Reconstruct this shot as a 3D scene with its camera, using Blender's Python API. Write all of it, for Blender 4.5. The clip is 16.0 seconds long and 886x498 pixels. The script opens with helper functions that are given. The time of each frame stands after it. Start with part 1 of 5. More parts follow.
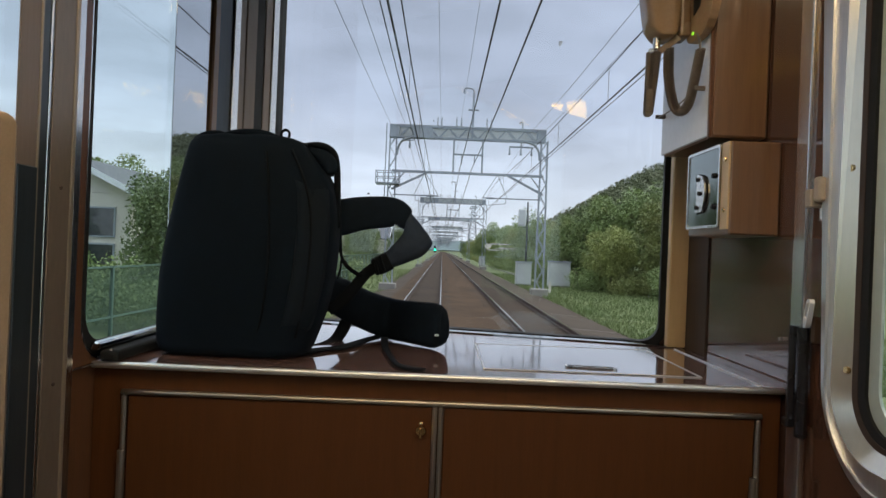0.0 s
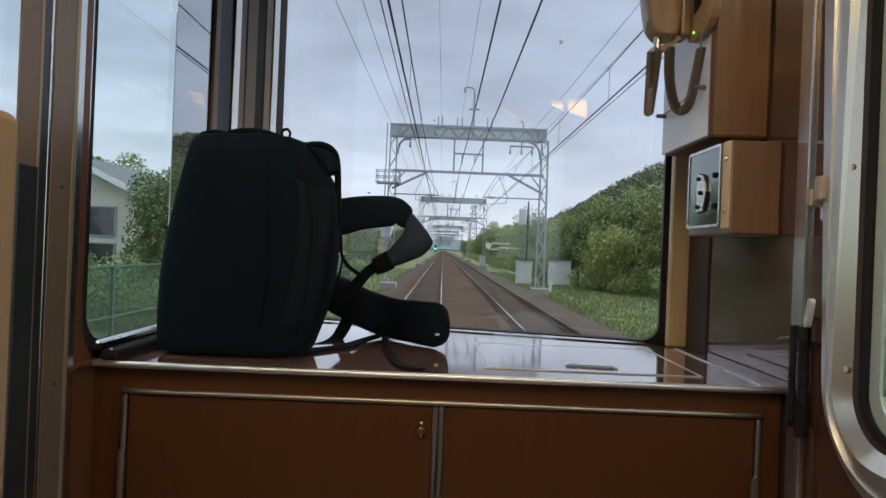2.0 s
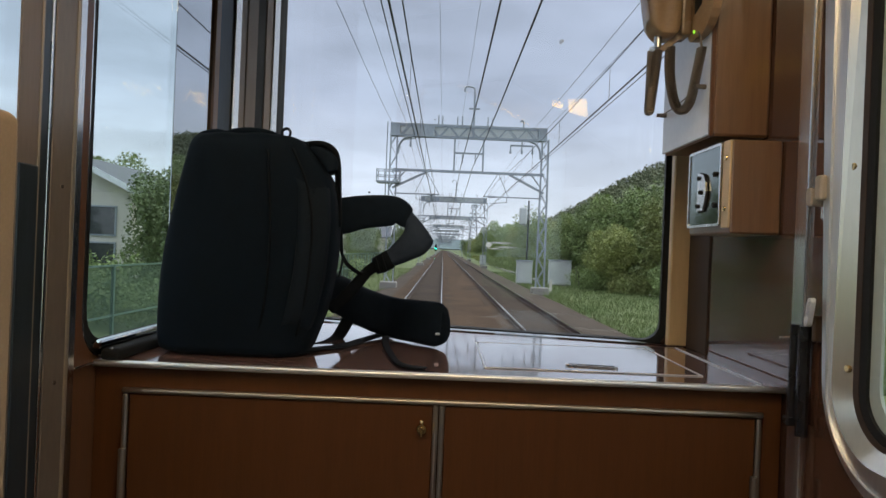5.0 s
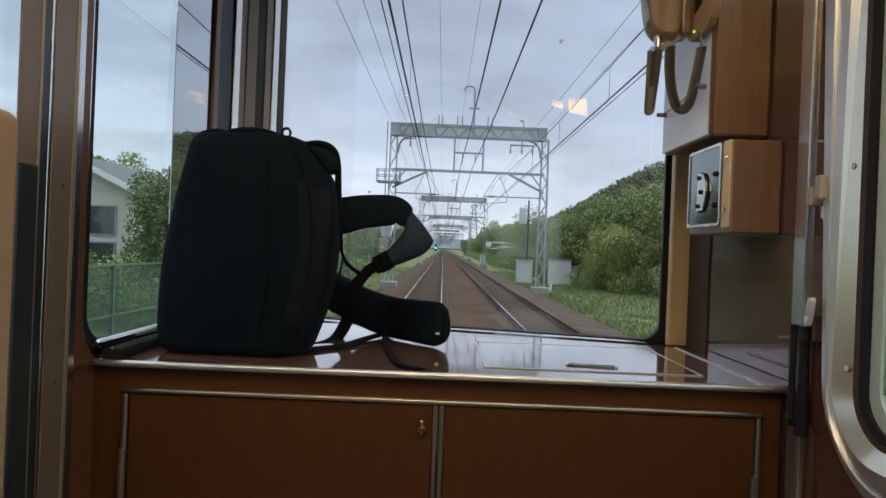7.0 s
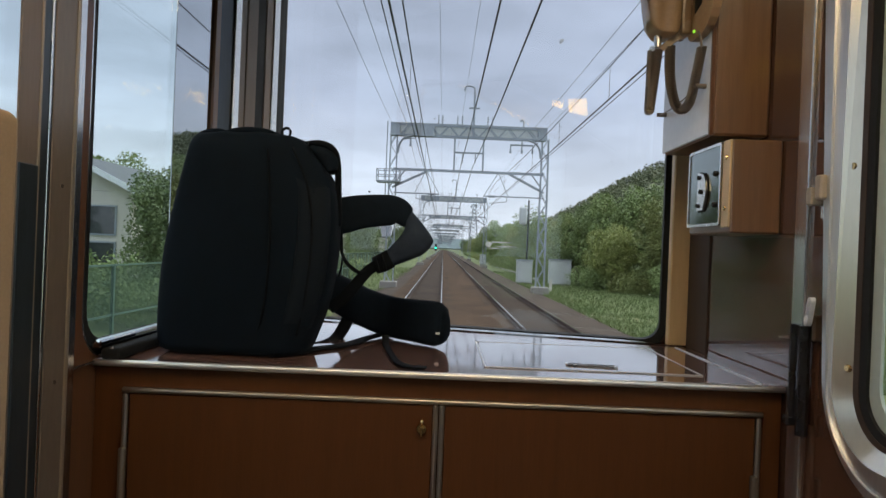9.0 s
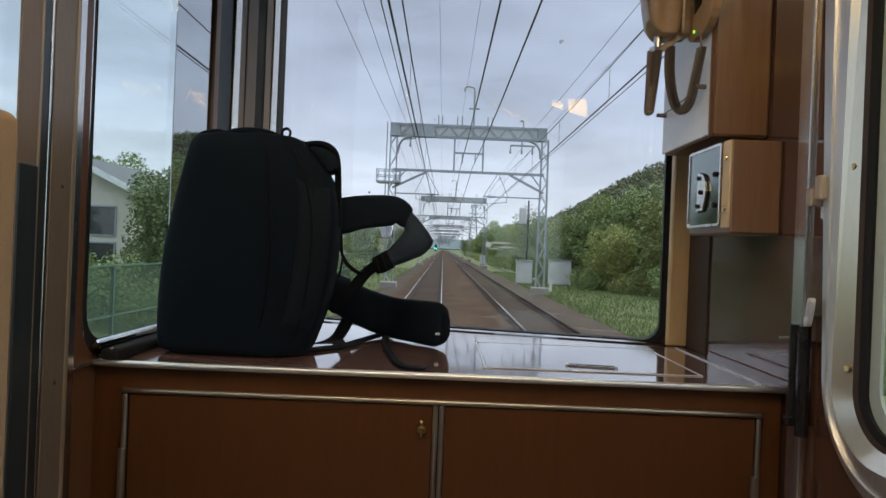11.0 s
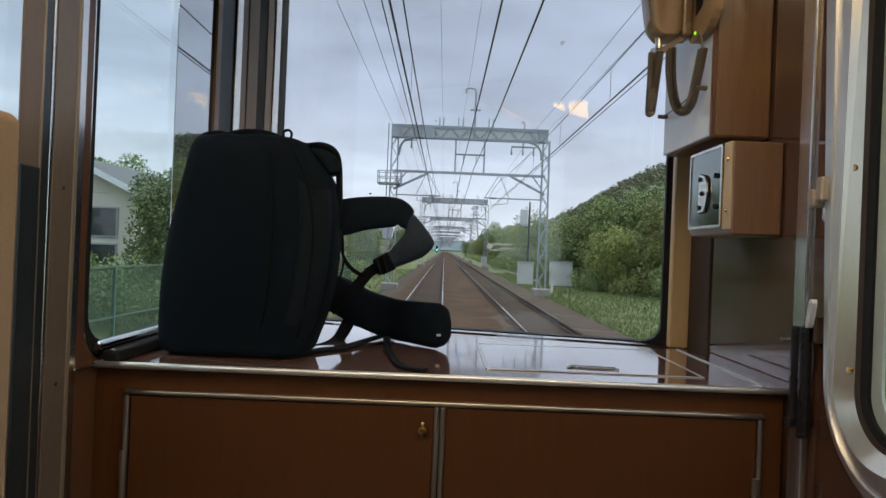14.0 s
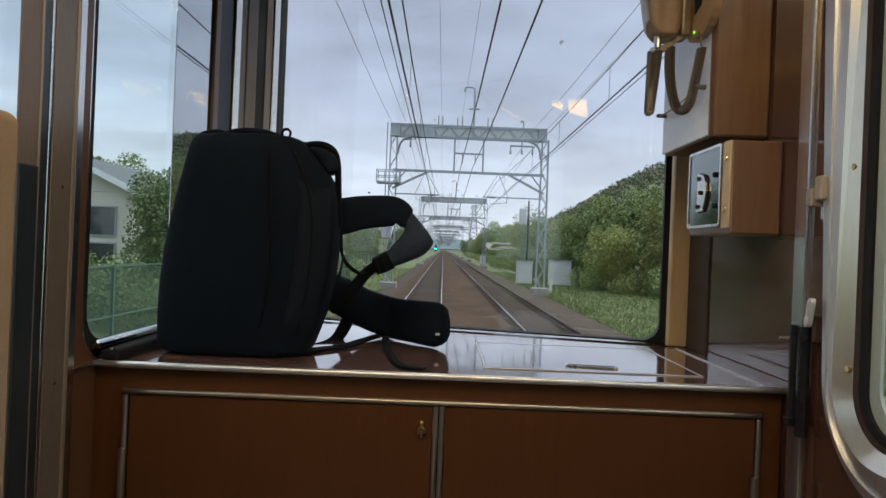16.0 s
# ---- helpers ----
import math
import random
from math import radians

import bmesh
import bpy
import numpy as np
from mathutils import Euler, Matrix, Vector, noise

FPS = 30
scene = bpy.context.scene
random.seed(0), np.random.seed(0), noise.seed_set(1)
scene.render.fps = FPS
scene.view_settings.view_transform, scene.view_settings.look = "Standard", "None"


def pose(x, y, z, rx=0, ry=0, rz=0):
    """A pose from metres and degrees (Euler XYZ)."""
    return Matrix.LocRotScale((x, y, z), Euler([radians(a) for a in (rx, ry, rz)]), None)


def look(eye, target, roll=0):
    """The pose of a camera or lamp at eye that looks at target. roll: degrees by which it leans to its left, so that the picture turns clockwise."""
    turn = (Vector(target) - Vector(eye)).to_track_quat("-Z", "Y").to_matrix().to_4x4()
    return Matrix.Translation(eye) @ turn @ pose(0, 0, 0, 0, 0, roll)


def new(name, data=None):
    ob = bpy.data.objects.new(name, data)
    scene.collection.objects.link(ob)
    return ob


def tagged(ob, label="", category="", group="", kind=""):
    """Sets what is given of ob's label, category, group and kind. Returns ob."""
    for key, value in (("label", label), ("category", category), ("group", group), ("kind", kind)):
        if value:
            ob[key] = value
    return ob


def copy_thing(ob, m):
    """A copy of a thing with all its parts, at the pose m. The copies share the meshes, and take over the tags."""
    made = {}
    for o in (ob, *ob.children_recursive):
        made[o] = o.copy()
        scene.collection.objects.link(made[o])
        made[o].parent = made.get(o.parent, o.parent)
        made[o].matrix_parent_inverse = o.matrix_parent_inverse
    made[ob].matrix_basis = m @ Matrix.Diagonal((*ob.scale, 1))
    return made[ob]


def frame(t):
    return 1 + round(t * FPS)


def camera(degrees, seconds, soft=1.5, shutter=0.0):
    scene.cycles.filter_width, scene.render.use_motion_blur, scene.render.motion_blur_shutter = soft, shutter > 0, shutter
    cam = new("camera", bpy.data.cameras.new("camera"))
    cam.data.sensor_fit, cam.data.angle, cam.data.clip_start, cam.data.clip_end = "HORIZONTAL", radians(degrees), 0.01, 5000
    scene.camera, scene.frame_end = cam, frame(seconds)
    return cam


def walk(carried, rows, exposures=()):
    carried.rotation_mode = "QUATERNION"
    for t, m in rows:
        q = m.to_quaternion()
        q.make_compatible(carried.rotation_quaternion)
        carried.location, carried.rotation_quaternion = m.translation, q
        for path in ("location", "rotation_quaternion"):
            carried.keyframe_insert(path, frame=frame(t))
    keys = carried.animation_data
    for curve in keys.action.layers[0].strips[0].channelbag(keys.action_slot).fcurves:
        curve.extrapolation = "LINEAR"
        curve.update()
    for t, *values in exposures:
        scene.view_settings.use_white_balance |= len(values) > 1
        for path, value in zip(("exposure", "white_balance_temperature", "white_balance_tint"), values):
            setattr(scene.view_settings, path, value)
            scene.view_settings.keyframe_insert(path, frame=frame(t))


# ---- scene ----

E = 2.10  # height of the eye over the rails, which lie at z = 0

# ---- camera ----
cam = camera(68.0, 16.0, soft=1.5)
SWAY = [(0.0, -0.077, 0.120), (0.5, -0.021, 0.120), (1.0, -0.063, 0.049), (1.5, 0.0, -0.042), (2.0, -0.028, 0.056),
        (2.5, -0.070, 0.028), (3.0, -0.077, -0.014), (3.5, -0.028, -0.028), (4.0, 0.0, 0.007), (5.2, 0.0, 0.0),
        (6.5, -0.021, -0.007), (7.0, 0.0, -0.028), (7.5, 0.0, -0.014), (8.0, -0.014, 0.0), (8.5, 0.035, 0.0),
        (9.0, 0.0, -0.042), (10.2, 0.0, 0.0), (11.5, -0.014, 0.0), (12.0, 0.085, -0.070), (12.5, 0.0, -0.014),
        (13.0, 0.056, -0.070), (13.5, -0.021, 0.021), (14.0, 0.092, 0.113), (14.5, -0.077, -0.021),
        (15.0, 0.070, 0.014), (15.5, 0.0, 0.028), (16.0, 0.0, 0.035)]
walk(cam, [(t, pose(0, 0, E, 90 + tilt, -2.3, turn)) for t, turn, tilt in SWAY])
scene.view_settings.exposure = 0.0

# ---- world and sun: an overcast evening sky ----
world = bpy.data.worlds.new("overcast")
scene.world = world
world.use_nodes = True
wn, wl = world.node_tree.nodes, world.node_tree.links
wn.clear()
w_out = wn.new("ShaderNodeOutputWorld")
w_bg = wn.new("ShaderNodeBackground")
w_sky = wn.new("ShaderNodeTexSky")
w_sky.sky_type = "NISHITA"
w_sky.sun_disc = False
w_sky.sun_elevation, w_sky.sun_rotation = radians(38), radians(70)
w_co = wn.new("ShaderNodeTexCoord")
w_sep = wn.new("ShaderNodeSeparateXYZ")
w_grad = wn.new("ShaderNodeValToRGB")
w_grad.color_ramp.elements[0].position, w_grad.color_ramp.elements[0].color = 0.0, (0.660, 0.701, 0.810, 1)
w_grad.color_ramp.elements[1].position, w_grad.color_ramp.elements[1].color = 1.0, (1.6, 1.7, 1.9, 1)
mid = w_grad.color_ramp.elements.new(0.22)
mid.color = (0.405, 0.453, 0.582, 1)
mid = w_grad.color_ramp.elements.new(0.40)
mid.color = (0.390, 0.438, 0.562, 1)
mid = w_grad.color_ramp.elements.new(0.62)
mid.color = (0.95, 1.02, 1.18, 1)
w_map = wn.new("ShaderNodeMapping")
w_map.inputs["Scale"].default_value = (1.6, 1.2, 5.5)
w_noise = wn.new("ShaderNodeTexNoise")
w_noise.inputs["Scale"].default_value, w_noise.inputs["Detail"].default_value = 2.3, 6
w_noise.inputs["Roughness"].default_value = 0.55
w_ramp = wn.new("ShaderNodeMapRange")
w_ramp.inputs["From Min"].default_value, w_ramp.inputs["From Max"].default_value = 0.3, 0.72
w_ramp.inputs["To Min"].default_value, w_ramp.inputs["To Max"].default_value = 0.82, 1.27
w_mul = wn.new("ShaderNodeMix")
w_mul.data_type, w_mul.blend_type = "RGBA", "MULTIPLY"
w_mul.inputs["Factor"].default_value = 1.0
w_scale = wn.new("ShaderNodeMix")
w_scale.data_type, w_scale.blend_type = "RGBA", "MULTIPLY"
w_scale.inputs["Factor"].default_value = 1.0
w_scale.inputs["B"].default_value = (0.09, 0.09, 0.09, 1)
w_mix = wn.new("ShaderNodeMix")
w_mix.data_type = "RGBA"
w_mix.inputs["Factor"].default_value = 0.9
wl.new(w_co.outputs["Generated"], w_sep.inputs[0])
wl.new(w_sep.outputs["Z"], w_grad.inputs["Fac"])
wl.new(w_co.outputs["Generated"], w_map.inputs["Vector"])
wl.new(w_map.outputs[0], w_noise.inputs["Vector"])
wl.new(w_noise.outputs["Fac"], w_ramp.inputs["Value"])
wl.new(w_grad.outputs["Color"], w_mul.inputs["A"])
wl.new(w_ramp.outputs["Result"], w_mul.inputs["B"])
wl.new(w_sky.outputs[0], w_scale.inputs["A"])
wl.new(w_scale.outputs["Result"], w_mix.inputs["A"])
wl.new(w_mul.outputs["Result"], w_mix.inputs["B"])
wl.new(w_mix.outputs["Result"], w_bg.inputs["Color"])
w_bg.inputs["Strength"].default_value = 1.36
wl.new(w_bg.outputs[0], w_out.inputs[0])

sun = new("sun", bpy.data.lights.new("sun", "SUN"))
sun.data.energy, sun.data.angle, sun.data.color = 1.5, radians(25), (1.0, 0.95, 0.88)
sun.matrix_world = look((60, 20, 60), (0, 0, 0))


# ---- materials ----
def node_material(name):
    m = bpy.data.materials.new(name)
    m.use_nodes = True
    return m, m.node_tree.nodes, m.node_tree.links, m.node_tree.nodes["Principled BSDF"]


def surface(name, a, b, rough=0.6, metal=0.0, scale=8.0, stretch=(1, 1, 1), bump=0.1, fine=60.0, coat=0.0, spec=0.5, vary=0.0):
    """Two colours mixed by noise at two scales, with uneven gloss and fine relief; vary: how much one object differs from the next."""
    m, n, l, bs = node_material(name)
    co = n.new("ShaderNodeTexCoord")
    mp = n.new("ShaderNodeMapping")
    mp.inputs["Scale"].default_value = stretch
    l.new(co.outputs["Object"], mp.inputs["Vector"])
    n1 = n.new("ShaderNodeTexNoise")
    n1.inputs["Scale"].default_value, n1.inputs["Detail"].default_value = scale, 5
    n2 = n.new("ShaderNodeTexNoise")
    n2.inputs["Scale"].default_value, n2.inputs["Detail"].default_value = fine, 3
    l.new(mp.outputs[0], n1.inputs["Vector"])
    l.new(mp.outputs[0], n2.inputs["Vector"])
    add = n.new("ShaderNodeMath")
    add.operation = "MULTIPLY_ADD"
    add.inputs[1].default_value = 0.45
    l.new(n2.outputs["Fac"], add.inputs[0])
    half = n.new("ShaderNodeMath")
    half.operation = "MULTIPLY"
    half.inputs[1].default_value = 0.55
    l.new(n1.outputs["Fac"], half.inputs[0])
    l.new(half.outputs[0], add.inputs[2])
    ramp = n.new("ShaderNodeMapRange")
    ramp.inputs["From Min"].default_value, ramp.inputs["From Max"].default_value = 0.33, 0.67
    l.new(add.outputs[0], ramp.inputs["Value"])
    mix = n.new("ShaderNodeMix")
    mix.data_type = "RGBA"
    mix.inputs["A"].default_value, mix.inputs["B"].default_value = (*a, 1), (*b, 1)
    l.new(ramp.outputs["Result"], mix.inputs["Factor"])
    last = mix.outputs["Result"]
    if vary:
        info = n.new("ShaderNodeObjectInfo")
        vr = n.new("ShaderNodeMapRange")
        vr.inputs["To Min"].default_value, vr.inputs["To Max"].default_value = 1 - vary, 1 + vary
        l.new(info.outputs["Random"], vr.inputs["Value"])
        vm = n.new("ShaderNodeMix")
        vm.data_type, vm.blend_type = "RGBA", "MULTIPLY"
        vm.inputs["Factor"].default_value = 1.0
        l.new(last, vm.inputs["A"])
        l.new(vr.outputs["Result"], vm.inputs["B"])
        last = vm.outputs["Result"]
    l.new(last, bs.inputs["Base Color"])
    rr = n.new("ShaderNodeMapRange")
    rr.inputs["To Min"].default_value, rr.inputs["To Max"].default_value = rough * 0.8, min(1, rough * 1.2)
    l.new(n1.outputs["Fac"], rr.inputs["Value"])
    l.new(rr.outputs["Result"], bs.inputs["Roughness"])
    bs.inputs["Metallic"].default_value = metal
    bs.inputs["Specular IOR Level"].default_value = spec
    bs.inputs["Coat Weight"].default_value = coat
    bs.inputs["Coat Roughness"].default_value = 0.06
    if bump:
        bp = n.new("ShaderNodeBump")
        bp.inputs["Strength"].default_value, bp.inputs["Distance"].default_value = bump, 0.002
        l.new(add.outputs[0], bp.inputs["Height"])
        l.new(bp.outputs[0], bs.inputs["Normal"])
    return m


def pane_material(name, tint, ior=1.5):
    """Clear glass for panes that are slabs with two faces."""
    m, n, l, bs = node_material(name)
    n.remove(bs)
    gl = n.new("ShaderNodeBsdfGlass")
    gl.inputs["Color"].default_value = (*tint, 1)
    gl.inputs["Roughness"].default_value, gl.inputs["IOR"].default_value = 0.0, ior
    l.new(gl.outputs[0], n["Material Output"].inputs["Surface"])
    return m


def glow(name, colour, strength):
    m, n, l, bs = node_material(name)
    bs.inputs["Base Color"].default_value = (*colour, 1)
    bs.inputs["Emission Color"].default_value = (*colour, 1)
    bs.inputs["Emission Strength"].default_value = strength
    return m


WOOD = surface("cabinet_wood", (0.0745, 0.027, 0.0092), (0.0925, 0.0337, 0.0113), rough=0.45, scale=5, stretch=(14, 14, 0.8), fine=24, bump=0.05, spec=0.2)
WOOD_DARK = surface("dark_wood_laminate", (0.10, 0.044, 0.022), (0.14, 0.062, 0.032), rough=0.36, scale=5, stretch=(14, 14, 0.8), fine=24, bump=0.04, spec=0.3)
WOOD_GLOSS = surface("glossy_brown_panel", (0.06, 0.0272, 0.0164), (0.086, 0.0392, 0.0232), rough=0.08, scale=4, stretch=(10, 10, 0.7), fine=20, bump=0.0, spec=0.5, coat=0.85)
WOOD_LIGHT = surface("light_wood", (0.138, 0.072, 0.037), (0.186, 0.099, 0.051), rough=0.3, scale=5, stretch=(14, 14, 0.8), fine=24, bump=0.05, coat=0.5)
WOOD_POST = surface("tan_post_wood", (0.115, 0.08, 0.054), (0.15, 0.105, 0.071), rough=0.4, scale=5, stretch=(14, 14, 0.8), fine=24, bump=0.04)
SLATE = surface("blue_black_metal", (0.020, 0.028, 0.034), (0.032, 0.042, 0.050), rough=0.3, metal=0.3, scale=6, stretch=(6, 6, 0.5), fine=40, bump=0.02)
JAMB = surface("dull_brushed_steel", (0.68, 0.66, 0.645), (0.78, 0.76, 0.74), rough=0.24, metal=0.95, scale=6, stretch=(8, 8, 0.3), fine=30, bump=0.02)
GLOSSBLACK = surface("gloss_black_enamel", (0.010, 0.010, 0.012), (0.018, 0.018, 0.021), rough=0.16, scale=12, fine=60, bump=0.02)
PLASTIC_DARK = surface("brown_plastic", (0.19, 0.118, 0.068), (0.235, 0.15, 0.086), rough=0.28, scale=20, fine=140, bump=0.03)
TOP = surface("lacquered_counter", (0.132, 0.074, 0.057), (0.168, 0.094, 0.072), rough=0.07, scale=5, stretch=(1, 10, 1), fine=20, bump=0.0, spec=1.0, coat=1.0)
for gloss_mat in (TOP,):
    gloss_mat.node_tree.nodes["Principled BSDF"].inputs["IOR"].default_value = 1.75
    gloss_mat.node_tree.nodes["Principled BSDF"].inputs["Coat IOR"].default_value = 2.45
STEEL = surface("brushed_steel", (0.62, 0.61, 0.59), (0.72, 0.71, 0.69), rough=0.26, metal=1.0, scale=6, stretch=(8, 8, 0.3), fine=30, bump=0.015)
STEEL_SATIN = surface("satin_steel", (0.68, 0.67, 0.65), (0.78, 0.77, 0.75), rough=0.42, metal=1.0, scale=6, stretch=(8, 8, 0.3), fine=30, bump=0.015)
STEEL_MIRROR = surface("polished_steel", (0.47, 0.49, 0.50), (0.50, 0.52, 0.53), rough=0.015, metal=1.0, scale=3, fine=10, bump=0.0)
# plate steel darkened in colour for the dark trees it would mirror
SWITCH_PLATE = surface("darkened_switch_plate", (0.19, 0.22, 0.21), (0.23, 0.26, 0.25), rough=0.08, metal=1.0, scale=8, fine=50, bump=0.01)
STEEL_PLATE = surface("dull_steel_plate", (0.5, 0.51, 0.53), (0.56, 0.57, 0.59), rough=0.05, metal=1.0, scale=8, fine=50, bump=0.01)
BROWN_METAL = surface("brown_painted_metal", (0.15, 0.118, 0.092), (0.19, 0.15, 0.116), rough=0.38, metal=0.2, scale=5, stretch=(4, 4, 1), fine=40, bump=0.03)
GOLDEN = surface("golden_beige_metal", (0.55, 0.385, 0.205), (0.63, 0.45, 0.245), rough=0.4, metal=0.15, scale=4, stretch=(5, 5, 0.6), fine=30, bump=0.02)
WOOD_MID = surface("brown_wood", (0.135, 0.1, 0.074), (0.175, 0.13, 0.096), rough=0.4, scale=5, stretch=(14, 14, 0.8), fine=24, bump=0.04)
TRIM = surface("bright_steel_trim", (0.37, 0.335, 0.28), (0.45, 0.41, 0.345), rough=0.42, metal=1.0, scale=3, fine=12, bump=0.0)
BEAD = surface("dull_bronze_bead", (0.27, 0.215, 0.16), (0.33, 0.265, 0.20), rough=0.4, metal=0.4, scale=4, stretch=(5, 5, 0.6), fine=30, bump=0.02)
SASH = surface("pale_sash_paint", (0.34, 0.39, 0.36), (0.40, 0.45, 0.42), rough=0.35, scale=6, fine=60, bump=0.02)
CREAM = surface("satin_cream_steel", (0.66, 0.63, 0.55), (0.73, 0.7, 0.61), rough=0.2, metal=0.7, scale=5, stretch=(4, 4, 1), fine=40, bump=0.04)
DARK_STRIP = surface("matt_dark_brown", (0.040, 0.025, 0.018), (0.056, 0.035, 0.025), rough=0.5, scale=5, stretch=(10, 10, 0.7), fine=20, bump=0.02, spec=0.3)
BEIGE = surface("beige_enamel", (0.30, 0.25, 0.20), (0.38, 0.32, 0.26), rough=0.4, scale=20, fine=120, bump=0.03)
BRASS = surface("brass", (0.60, 0.42, 0.18), (0.70, 0.50, 0.24), rough=0.22, metal=1.0, scale=40, fine=200, bump=0.05)
RUBBER = surface("black_rubber", (0.010, 0.011, 0.012), (0.016, 0.017, 0.018), rough=0.6, scale=20, fine=120, bump=0.1, spec=0.2)
PAINT = surface("white_painted_metal", (0.7, 0.72, 0.76), (0.78, 0.8, 0.84), rough=0.22, scale=6, fine=80, bump=0.03)
PLASTIC = surface("beige_plastic", (0.33, 0.212, 0.122), (0.39, 0.252, 0.146), rough=0.15, scale=20, fine=140, bump=0.03)
CORD = surface("brown_cord", (0.135, 0.108, 0.086), (0.19, 0.152, 0.122), rough=0.5, scale=30, fine=200, bump=0.1)
FABRIC = surface("black_nylon", (0.0026, 0.0056, 0.0098), (0.005, 0.0098, 0.0162), rough=0.8, scale=30, fine=700, bump=0.5, spec=0.10)
MESHPAD = surface("black_strap_mesh", (0.004, 0.0085, 0.0145), (0.010, 0.016, 0.025), rough=0.85, scale=60, fine=900, bump=0.6, spec=0.12)
STRAPFACE = surface("grey_strap_mesh", (0.021, 0.03, 0.046), (0.036, 0.049, 0.07), rough=0.85, scale=60, fine=900, bump=0.6, spec=0.12)
SIDE_MESH_LIT = surface("lit_side_mesh", (0.0042, 0.0076, 0.0122), (0.0082, 0.0135, 0.02), rough=0.8, scale=40, fine=800, bump=0.6, spec=0.15)
WEBBING = surface("black_webbing", (0.0018, 0.0032, 0.005), (0.0042, 0.0062, 0.0088), rough=0.7, scale=60, fine=900, bump=0.5, spec=0.12)
VELVET = surface("tan_headrest", (0.215, 0.148, 0.088), (0.265, 0.182, 0.108), rough=0.85, scale=20, fine=300, bump=0.3)
PLAIN = surface("cream_lining", (0.55, 0.48, 0.38), (0.60, 0.53, 0.42), rough=0.5, scale=3, fine=60, bump=0.05)
FLOORING = surface("grey_vinyl", (0.16, 0.15, 0.14), (0.22, 0.21, 0.20), rough=0.5, scale=6, fine=200, bump=0.1)
FILL_LAMP = glow("warm_fill_glow", (1.0, 0.77, 0.49), 8.6)
LAMP_DIM = glow("warm_lamp_dim", (1.0, 0.56, 0.08), 6.4)
GREEN_LED = glow("green_led", (0.35, 1.0, 0.05), 1.0)
GREEN_SIGNAL = glow("green_signal", (0.02, 1.0, 0.55), 5.0)
PANE = pane_material("clear_pane", (0.97, 0.985, 0.98))
PANE_GREEN = pane_material("greenish_pane", (0.93, 0.985, 0.965), 1.25)

SMUDGE, sm_n, sm_l, sm_b = node_material("dried_splash")
sm_t = sm_n.new("ShaderNodeBsdfTransparent")
sm_m = sm_n.new("ShaderNodeMixShader")
sm_x = sm_n.new("ShaderNodeTexNoise")
sm_x.inputs["Scale"].default_value = 180
sm_r = sm_n.new("ShaderNodeMapRange")
sm_r.inputs["From Min"].default_value, sm_r.inputs["From Max"].default_value = 0.3, 0.75
sm_r.inputs["To Min"].default_value, sm_r.inputs["To Max"].default_value = 0.2, 0.85
sm_b.inputs["Base Color"].default_value = (0.62, 0.64, 0.62, 1)
sm_b.inputs["Roughness"].default_value = 0.9
sm_b.inputs["Transmission Weight"].default_value = 0.0
sm_d = sm_n.new("ShaderNodeBsdfTranslucent")
sm_d.inputs["Color"].default_value = (0.7, 0.72, 0.7, 1)
sm_l.new(sm_x.outputs["Fac"], sm_r.inputs["Value"])
sm_l.new(sm_r.outputs["Result"], sm_m.inputs[0])
sm_l.new(sm_t.outputs[0], sm_m.inputs[1])
sm_l.new(sm_d.outputs[0], sm_m.inputs[2])
sm_l.new(sm_m.outputs[0], sm_n["Material Output"].inputs["Surface"])

CABINET = surface("pale_cabinet_paint", (0.50, 0.52, 0.52), (0.62, 0.64, 0.64), rough=0.5, scale=1.2, fine=20, bump=0.05)
GALV = surface("galvanised_steel", (0.27, 0.3, 0.345), (0.36, 0.39, 0.435), rough=0.6, metal=0.2, scale=2, fine=30, bump=0.05)
CONCRETE = surface("weathered_concrete", (0.22, 0.20, 0.18), (0.34, 0.32, 0.29), rough=0.9, scale=1.5, fine=20, bump=0.3)
BALLAST = surface("ballast", (0.04, 0.025, 0.0145), (0.108, 0.0695, 0.0425), rough=0.95, scale=0.45, fine=22, bump=0.9, spec=0.1)
BALLAST_DARK = surface("oily_ballast", (0.034, 0.024, 0.0166), (0.073, 0.0535, 0.0385), rough=0.95, scale=0.6, fine=22, bump=0.9, spec=0.1)
GRAVEL = surface("grey_shoulder_gravel", (0.052, 0.04, 0.03), (0.108, 0.086, 0.066), rough=0.95, scale=0.5, fine=22, bump=0.9, spec=0.1)
RAILTOP = surface("worn_rail_head", (0.9, 0.9, 0.9), (0.95, 0.95, 0.95), rough=0.07, metal=1.0, scale=2, fine=20, bump=0.02)
RUST = surface("rusty_rail_web", (0.04, 0.024, 0.017), (0.075, 0.047, 0.033), rough=0.8, scale=3, fine=40, bump=0.2)
SLEEPER = surface("sleeper", (0.043, 0.0325, 0.024), (0.084, 0.064, 0.0485), rough=0.9, scale=3, fine=30, bump=0.3, vary=0.2, spec=0.15)
WIRE = surface("dark_wire", (0.03, 0.032, 0.036), (0.05, 0.052, 0.056), rough=0.5, metal=0.3, scale=5, fine=30, bump=0.0)
PORCELAIN = surface("insulator", (0.22, 0.24, 0.27), (0.30, 0.32, 0.35), rough=0.3, scale=10, fine=60, bump=0.0)
GRASS = surface("meadow", (0.085, 0.122, 0.036), (0.165, 0.19, 0.072), rough=0.95, scale=0.22, fine=3.0, bump=0.8)
LEAF = surface("leaf_green", (0.12, 0.178, 0.058), (0.24, 0.3, 0.105), rough=0.6, scale=0.6, fine=4, bump=0.1, vary=0.25)
